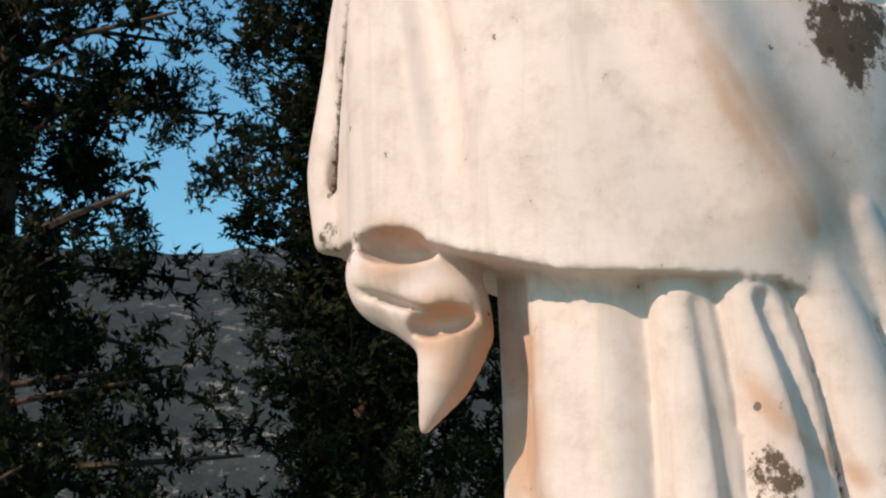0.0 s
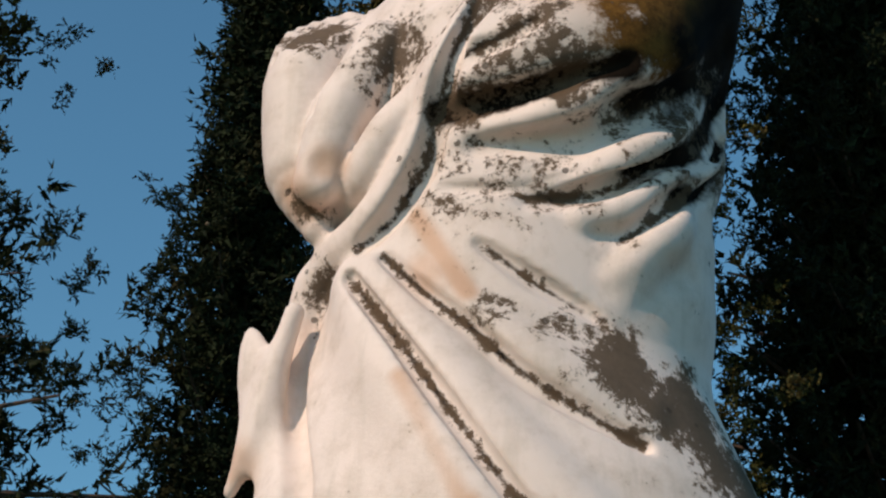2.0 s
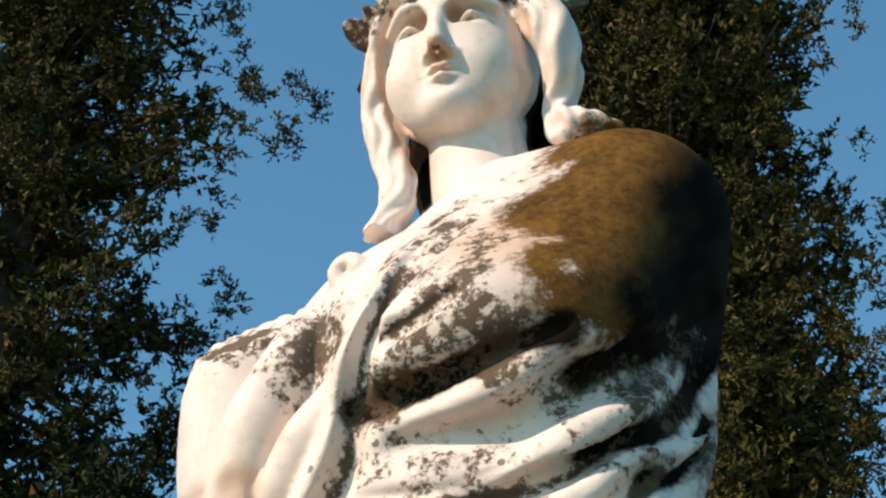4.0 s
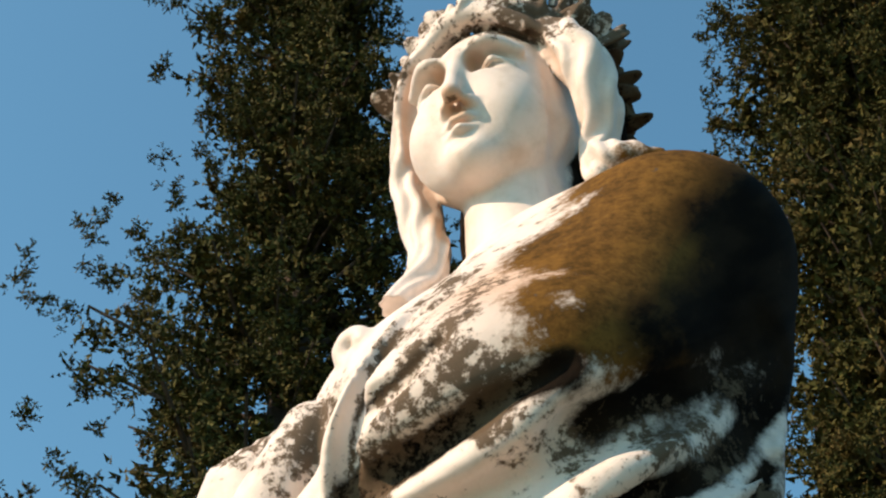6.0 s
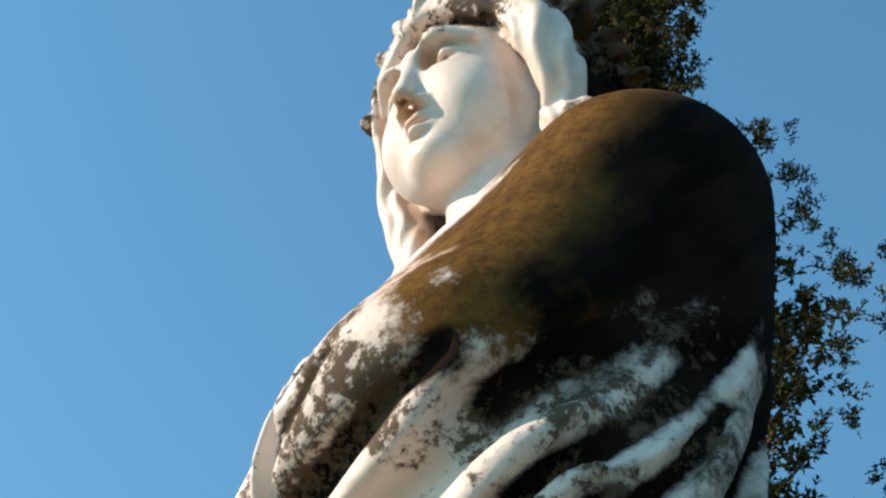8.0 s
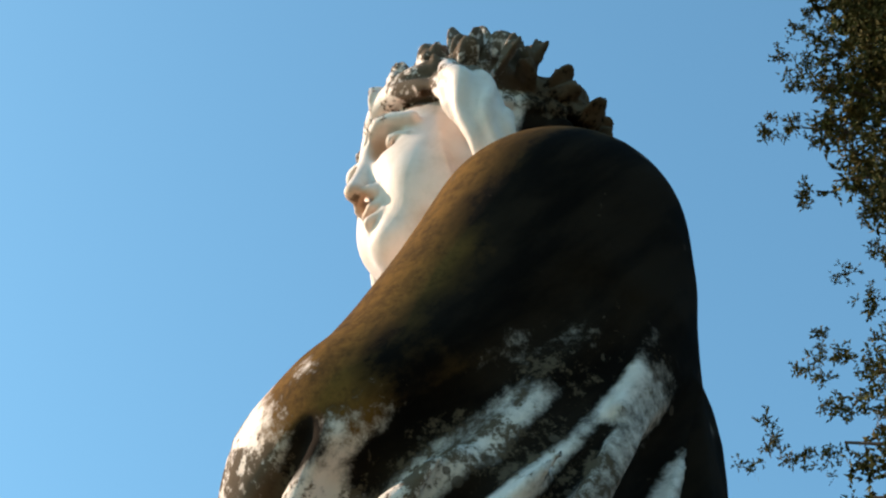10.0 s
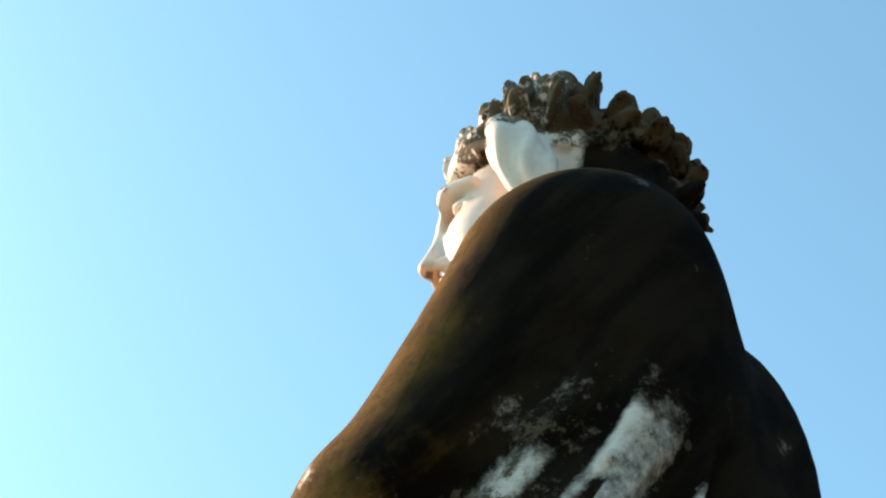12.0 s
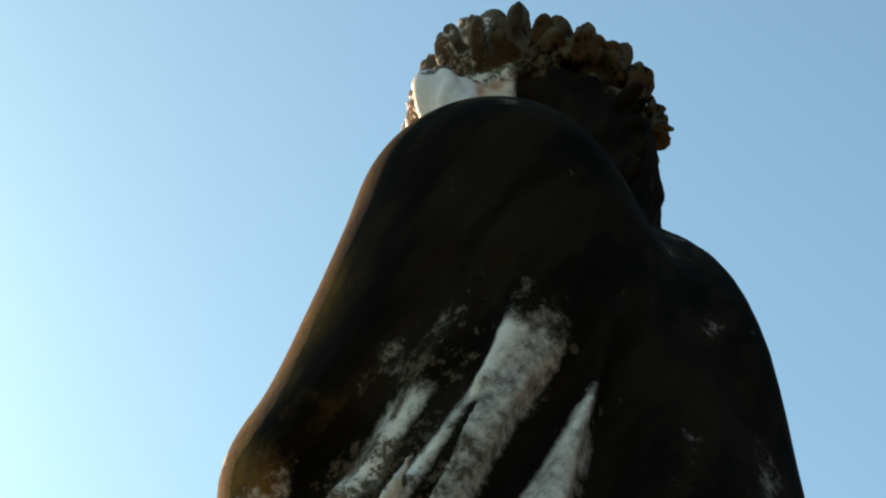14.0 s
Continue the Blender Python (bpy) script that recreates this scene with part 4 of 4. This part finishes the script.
def statue():
    body = Clay((-0.36, -0.30, 1.10), (0.36, 0.30, 2.80), 0.004)
    robe(body)
    body.d[:, :, :3] = 1
    va, fa = body.skin()
    top = Clay((-0.18, -0.17, 2.58), (0.18, 0.18, 3.02), 0.0025)
    head(top)
    top.d[:, :, :2] = 1
    vb, fb = top.skin()
    verts, faces = np.vstack([va, vb]), np.vstack([fa, fb + len(va)])
    data = bpy.data.meshes.new("statue")
    data.vertices.add(len(verts))
    data.vertices.foreach_set("co", verts.astype(np.float32).ravel())
    data.loops.add(4 * len(faces))
    data.loops.foreach_set("vertex_index", faces.astype(np.int32).ravel())
    data.polygons.add(len(faces))
    data.polygons.foreach_set("loop_start", np.arange(0, 4 * len(faces), 4, dtype=np.int32))
    data.update(calc_edges=True)
    data.polygons.foreach_set("use_smooth", [True] * len(faces))
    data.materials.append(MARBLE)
    lichen = near(verts, LICHEN + [(-0.205, -0.080, 2.490, 0.040, 1.0), (-0.19, -0.10, 2.275, 0.022, 0.8), (0.006, -0.110, 2.782, 0.009, 0.95), (0.12, -0.14, 2.37, 0.12, 0.50), (0.05, -0.15, 2.27, 0.10, 0.42), (0.19, -0.08, 2.36, 0.10, 0.42)])
    # furrow darkening, dirt and shade together: narrow into dark, wider into lichen
    dirt_shade = np.max([along(verts, line, 0.0048) for line in DIRT_SHADE_LINES], 0)
    for seam in DIRT_SHADE_LINES:
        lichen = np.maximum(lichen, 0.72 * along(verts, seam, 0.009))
    rim = np.hypot(verts[:, 0] - 0.003, (verts[:, 1] - 0.013) * 0.95)
    crown = np.maximum(np.clip((verts[:, 2] - 2.905) / 0.02, 0, 1), np.clip((rim - 0.104) / 0.008, 0, 1) * np.clip((verts[:, 2] - 2.85) / 0.02, 0, 1)) * np.clip((verts[:, 1] + 0.11) / 0.06, 0.85, 1)
    waves = np.clip((verts[:, 2] + 0.45 * np.abs(verts[:, 0] - 0.003) - 2.908) / 0.012, 0, 1)
    lichen = np.maximum(lichen, np.maximum(0.74 * crown, (0.36 + 0.28 * np.clip(verts[:, 0] / 0.03 + 0.8, 0, 1)) * waves))
    lichen = np.maximum(lichen, 0.8 * np.clip((verts[:, 0] - 0.05) / 0.02, 0, 1) * np.clip((verts[:, 2] - 2.882) / 0.012, 0, 1))
    clean = 1 - np.maximum(near(verts, CLEAN), 0.48 * np.max([along(verts, line, 0.010) for line in BARE], 0))
    # arm side away from the sun, edged along the terminator: crust and painted shade
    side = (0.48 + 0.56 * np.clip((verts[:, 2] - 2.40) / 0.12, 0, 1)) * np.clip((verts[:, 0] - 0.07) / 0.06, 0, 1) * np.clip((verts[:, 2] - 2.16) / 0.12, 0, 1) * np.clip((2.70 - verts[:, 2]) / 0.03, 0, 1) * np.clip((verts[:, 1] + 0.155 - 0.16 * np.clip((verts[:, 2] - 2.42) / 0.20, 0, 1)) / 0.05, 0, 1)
    ochre = 1.2 * near(verts, OCHRE)
    crust_shade = np.max([along(verts, line, 0.019) for line in CRUST_SHADE], 0)
    # whole rear darkened, crust and shade in one: body, wreath and hair
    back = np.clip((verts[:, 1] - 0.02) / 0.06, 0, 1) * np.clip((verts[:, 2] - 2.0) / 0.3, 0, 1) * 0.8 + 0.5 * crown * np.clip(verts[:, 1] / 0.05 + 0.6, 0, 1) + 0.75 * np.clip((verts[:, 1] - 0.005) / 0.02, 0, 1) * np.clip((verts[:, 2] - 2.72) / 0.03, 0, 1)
    for name, value in (("lichen", lichen * clean * (1 - 0.95 * np.clip(2 * ochre, 0, 1))), ("ochre", ochre * clean), ("dark", np.maximum(np.maximum(np.maximum(near(verts, DARK), side), np.maximum(1.1 * crust_shade, 0.74 * dirt_shade)), back) * clean), ("rust", np.maximum(0.85 * side, np.maximum(near(verts, RUST + [(0.006, -0.108, 2.783, 0.014, 1.7), (0.004, -0.094, 2.777, 0.009, 1.1), (0.020, -0.088, 2.850, 0.012, 1.2), (-0.018, -0.088, 2.852, 0.011, 1.1), (0.05, -0.06, 2.735, 0.018, 0.7), (-0.195, -0.11, 2.28, 0.035, 1.0), (-0.165, -0.13, 2.30, 0.025, 1.0), (-0.255, -0.08, 2.01, 0.03, 0.9)]), 1.1 * np.max([along(verts, line, 0.014) for line in TAN], 0))))):
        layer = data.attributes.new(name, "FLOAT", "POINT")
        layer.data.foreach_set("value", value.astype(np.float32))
    ob = new("statue", data)
    tagged(ob, "weathered white marble draped figure with wreath and broken arm, lichen-stained", "statue")


statue()


# ---- trees ----
def tuft(rnd, size, blades, thin=1.0):
    """One clump of scale-leaf sprays: little narrow blades crowded along a few short twigs."""
    v, f = [], []
    unit = lambda: Vector((rnd.gauss(0, 1), rnd.gauss(0, 1), rnd.gauss(0, 1))).normalized()
    for i in range(blades):
        if i % 8 == 0:
            stem = (unit() + Vector((0, 0, 0.5))).normalized()
            foot = unit() * size * rnd.uniform(0.0, 0.16)
        way = (stem + unit() * 0.8).normalized()
        side = way.cross(unit()).normalized() * size * rnd.uniform(0.038, 0.062) * thin
        o = foot + stem * size * rnd.uniform(0.0, 0.40)
        long, n = size * rnd.uniform(0.11, 0.19), len(v)
        v += [o - side, o + side, o + way * long]
        f += [(n, n + 1, n + 2)]
    return np.array(v), np.array(f)


def crown_mesh(name, spots, kinds, rnd, mat):
    verts, faces, total = [], [], 0
    for p, scale in spots:
        v, f = kinds[rnd.randrange(len(kinds))]
        a = rnd.uniform(0, 6.283)
        c, s = math.cos(a) * scale, math.sin(a) * scale
        verts.append(np.stack([v[:, 0] * c - v[:, 1] * s + p[0], v[:, 0] * s + v[:, 1] * c + p[1], v[:, 2] * scale + p[2]], 1))
        faces.append(f + total)
        total += len(v)
    verts, faces = np.vstack(verts), np.vstack(faces)
    data = bpy.data.meshes.new(name)
    data.vertices.add(len(verts))
    data.vertices.foreach_set("co", verts.astype(np.float32).ravel())
    data.loops.add(3 * len(faces))
    data.loops.foreach_set("vertex_index", faces.astype(np.int32).ravel())
    data.polygons.add(len(faces))
    data.polygons.foreach_set("loop_start", np.arange(0, 3 * len(faces), 3, dtype=np.int32))
    data.update(calc_edges=True)
    data.materials.append(mat)
    return data


def bars(lines, sides=5):
    """Tapered round limbs, each a list of (point, radius), in one bmesh."""
    bm = bmesh.new()
    for line in lines:
        rings = []
        for i, (p, r) in enumerate(line):
            way = (Vector(line[min(i + 1, len(line) - 1)][0]) - Vector(line[max(i - 1, 0)][0])).normalized()
            u = way.orthogonal().normalized()
            w = way.cross(u)
            rings.append([bm.verts.new(Vector(p) + (u * math.cos(6.2832 * k / sides) + w * math.sin(6.2832 * k / sides)) * r) for k in range(sides)])
        for a, b in zip(rings[:-1], rings[1:]):
            for k in range(sides):
                bm.faces.new((a[k], a[(k + 1) % sides], b[(k + 1) % sides], b[k]))
    return bm


def tree(name, label, yaw, far, height, shape, limbs, per, seed, mat, size=0.16, rise=0.9, low=0.04, lumps=0.35, cones=0, heart=0.6, loose=0.4, inner=6):
    """A conifer at yaw and distance from the statue. shape: crown radius by share of the height."""
    rnd = random.Random(seed)
    kinds = [tuft(rnd, size, 50 if mat == PINE else 44, 0.75 if mat == PINE else 1.0) for _ in range(12)]
    x0, y0 = -math.sin(radians(yaw)) * far, math.cos(radians(yaw)) * far
    trunk = [((0.15 * noise.noise((i, seed, 0)), 0.15 * noise.noise((0, i, seed)), height * i / 8 - 0.3), 0.012 * height * (1.06 - i / 8) + 0.01) for i in range(9)]
    branches, spots, fruit = [], [], []
    for i in range(limbs):
        share = low + (1 - low) * (i + rnd.random()) / limbs
        a = i * 2.39996 + rnd.uniform(-0.4, 0.4)
        reach = np.interp(share, *shape) * (1 + lumps * (noise.noise((math.cos(a) * 1.4, math.sin(a) * 1.4, share * 9 + seed)) * 1.6 + rnd.uniform(-0.3, 0.25)))
        z = height * share
        line = []
        for k in range(4):
            d = reach * 0.80 * k / 3
            line.append(((math.cos(a + 0.12 * k) * d, math.sin(a + 0.12 * k) * d, z + rise * d * (0.35 + 0.2 * k) - 0.2 * reach), max(0.002, 0.012 * reach * (1.0 - k / 3))))
        branches.append(line)
        ends = np.array([p for p, r in line])
        for k in range(per):
            if k % 7 == 0:
                t = rnd.random() ** heart
                twig = np.array([rnd.gauss(0, 1), rnd.gauss(0, 1), rnd.gauss(0, 0.8)])
                clump = rnd.uniform(0.7, 1.3)
            q = np.array([np.interp(t * 3, range(4), ends[:, c]) for c in range(3)])
            spread = (0.14 + 0.20 * (1 - abs(2 * t - 1.1))) * reach * 0.8 + 0.05
            spots.append((q + twig * spread * loose + np.array([rnd.gauss(0, 1), rnd.gauss(0, 1), rnd.gauss(0, 1)]) * size * 0.24 * clump, rnd.uniform(0.6, 1.2) * (1.75 if t < 0.55 else 1.0)))
            if len(fruit) < cones and rnd.random() < 0.02 and t > 0.6:
                fruit.append(spots[-1][0])
        # the close-packed inner crown
        for k in range(inner):
            t = rnd.uniform(0.2, 0.66)
            q = np.array([np.interp(t * 3, range(4), ends[:, c]) for c in range(3)])
            spots.append((q + np.array([rnd.gauss(0, 1), rnd.gauss(0, 1), rnd.gauss(0, 1)]) * size * 0.8, rnd.uniform(1.9, 2.7)))
    root = tagged(new(name), label, "tree")
    root.location = (x0, y0, 0)
    part("trunk", bars([trunk], 10), BARK, root)
    tagged(part("limb", bars([b[:3] for b in branches]), BARK, root), kind="stuff")
    crown = new("crown", crown_mesh("crown", spots, kinds, rnd, mat))
    crown.parent = root
    tagged(crown, kind="stuff")
    if fruit:
        bm = bmesh.new()
        for p in fruit:
            bmesh.ops.create_icosphere(bm, subdivisions=1, radius=rnd.uniform(0.014, 0.022), matrix=Matrix.Translation(p))
        tagged(part("cone", bm, CONE, root, "small pale woody cones"), kind="stuff")
    return root


tree("cypress", "tall dense dark green cypress against blue sky", 8.8, 14.5, 25, ([0, 0.1, 0.4, 0.65, 0.85, 1], [3.0, 3.2, 3.2, 3.0, 2.2, 0.2]), 500, 28, 3, CYPRESS, 0.28, 1.3, 0.02, 0.2, 260, 0.5, 0.4, 17)
tree("cypress", "tall open cypress with ragged spreading limbs and gaps of sky", 38.6, 15.5, 33, ([0, 0.12, 0.35, 0.52, 0.68, 0.82, 1], [0.8, 1.9, 3.0, 3.4, 2.7, 1.7, 0.1]), 300, 46, 11, CYPRESS, 0.28, 0.5, 0.17, 0.7, 260, 0.7, 0.28, 12)
tree("conifer", "dark shaded conifer behind the statue", 19.8, 12.5, 12.0, ([0, 0.2, 0.6, 1], [0.9, 1.35, 1.3, 0.1]), 200, 22, 21, PINE, 0.24, 0.8, 0.10, 0.6, 60, inner=8)
tree("pine", "dark pine with blue-green needles farther back", -6.3, 20.0, 17.0, ([0, 0.3, 0.7, 0.9, 1], [3.4, 4.4, 4.2, 3.2, 0.6]), 260, 22, 31, PINE, 0.40, 0.5, 0.1, 0.4, inner=16)
tree("conifer", "open conifer with drooping ragged limbs in front of the mountain", 33.0, 12.6, 10.0, ([0, 0.25, 0.6, 0.85, 1], [1.2, 2.8, 2.7, 1.8, 0.1]), 112, 40, 41, PINE, 0.26, 0.05, 0.20, 0.8, 60, 0.6, 0.3, 4)
tree("cypress", "small cypress top showing against pale sky", 116.0, 16.0, 15.5, ([0, 0.2, 0.7, 1], [0.8, 1.4, 1.0, 0.1]), 200, 12, 51, CYPRESS, 0.25, 1.4, 0.04, 0.3)
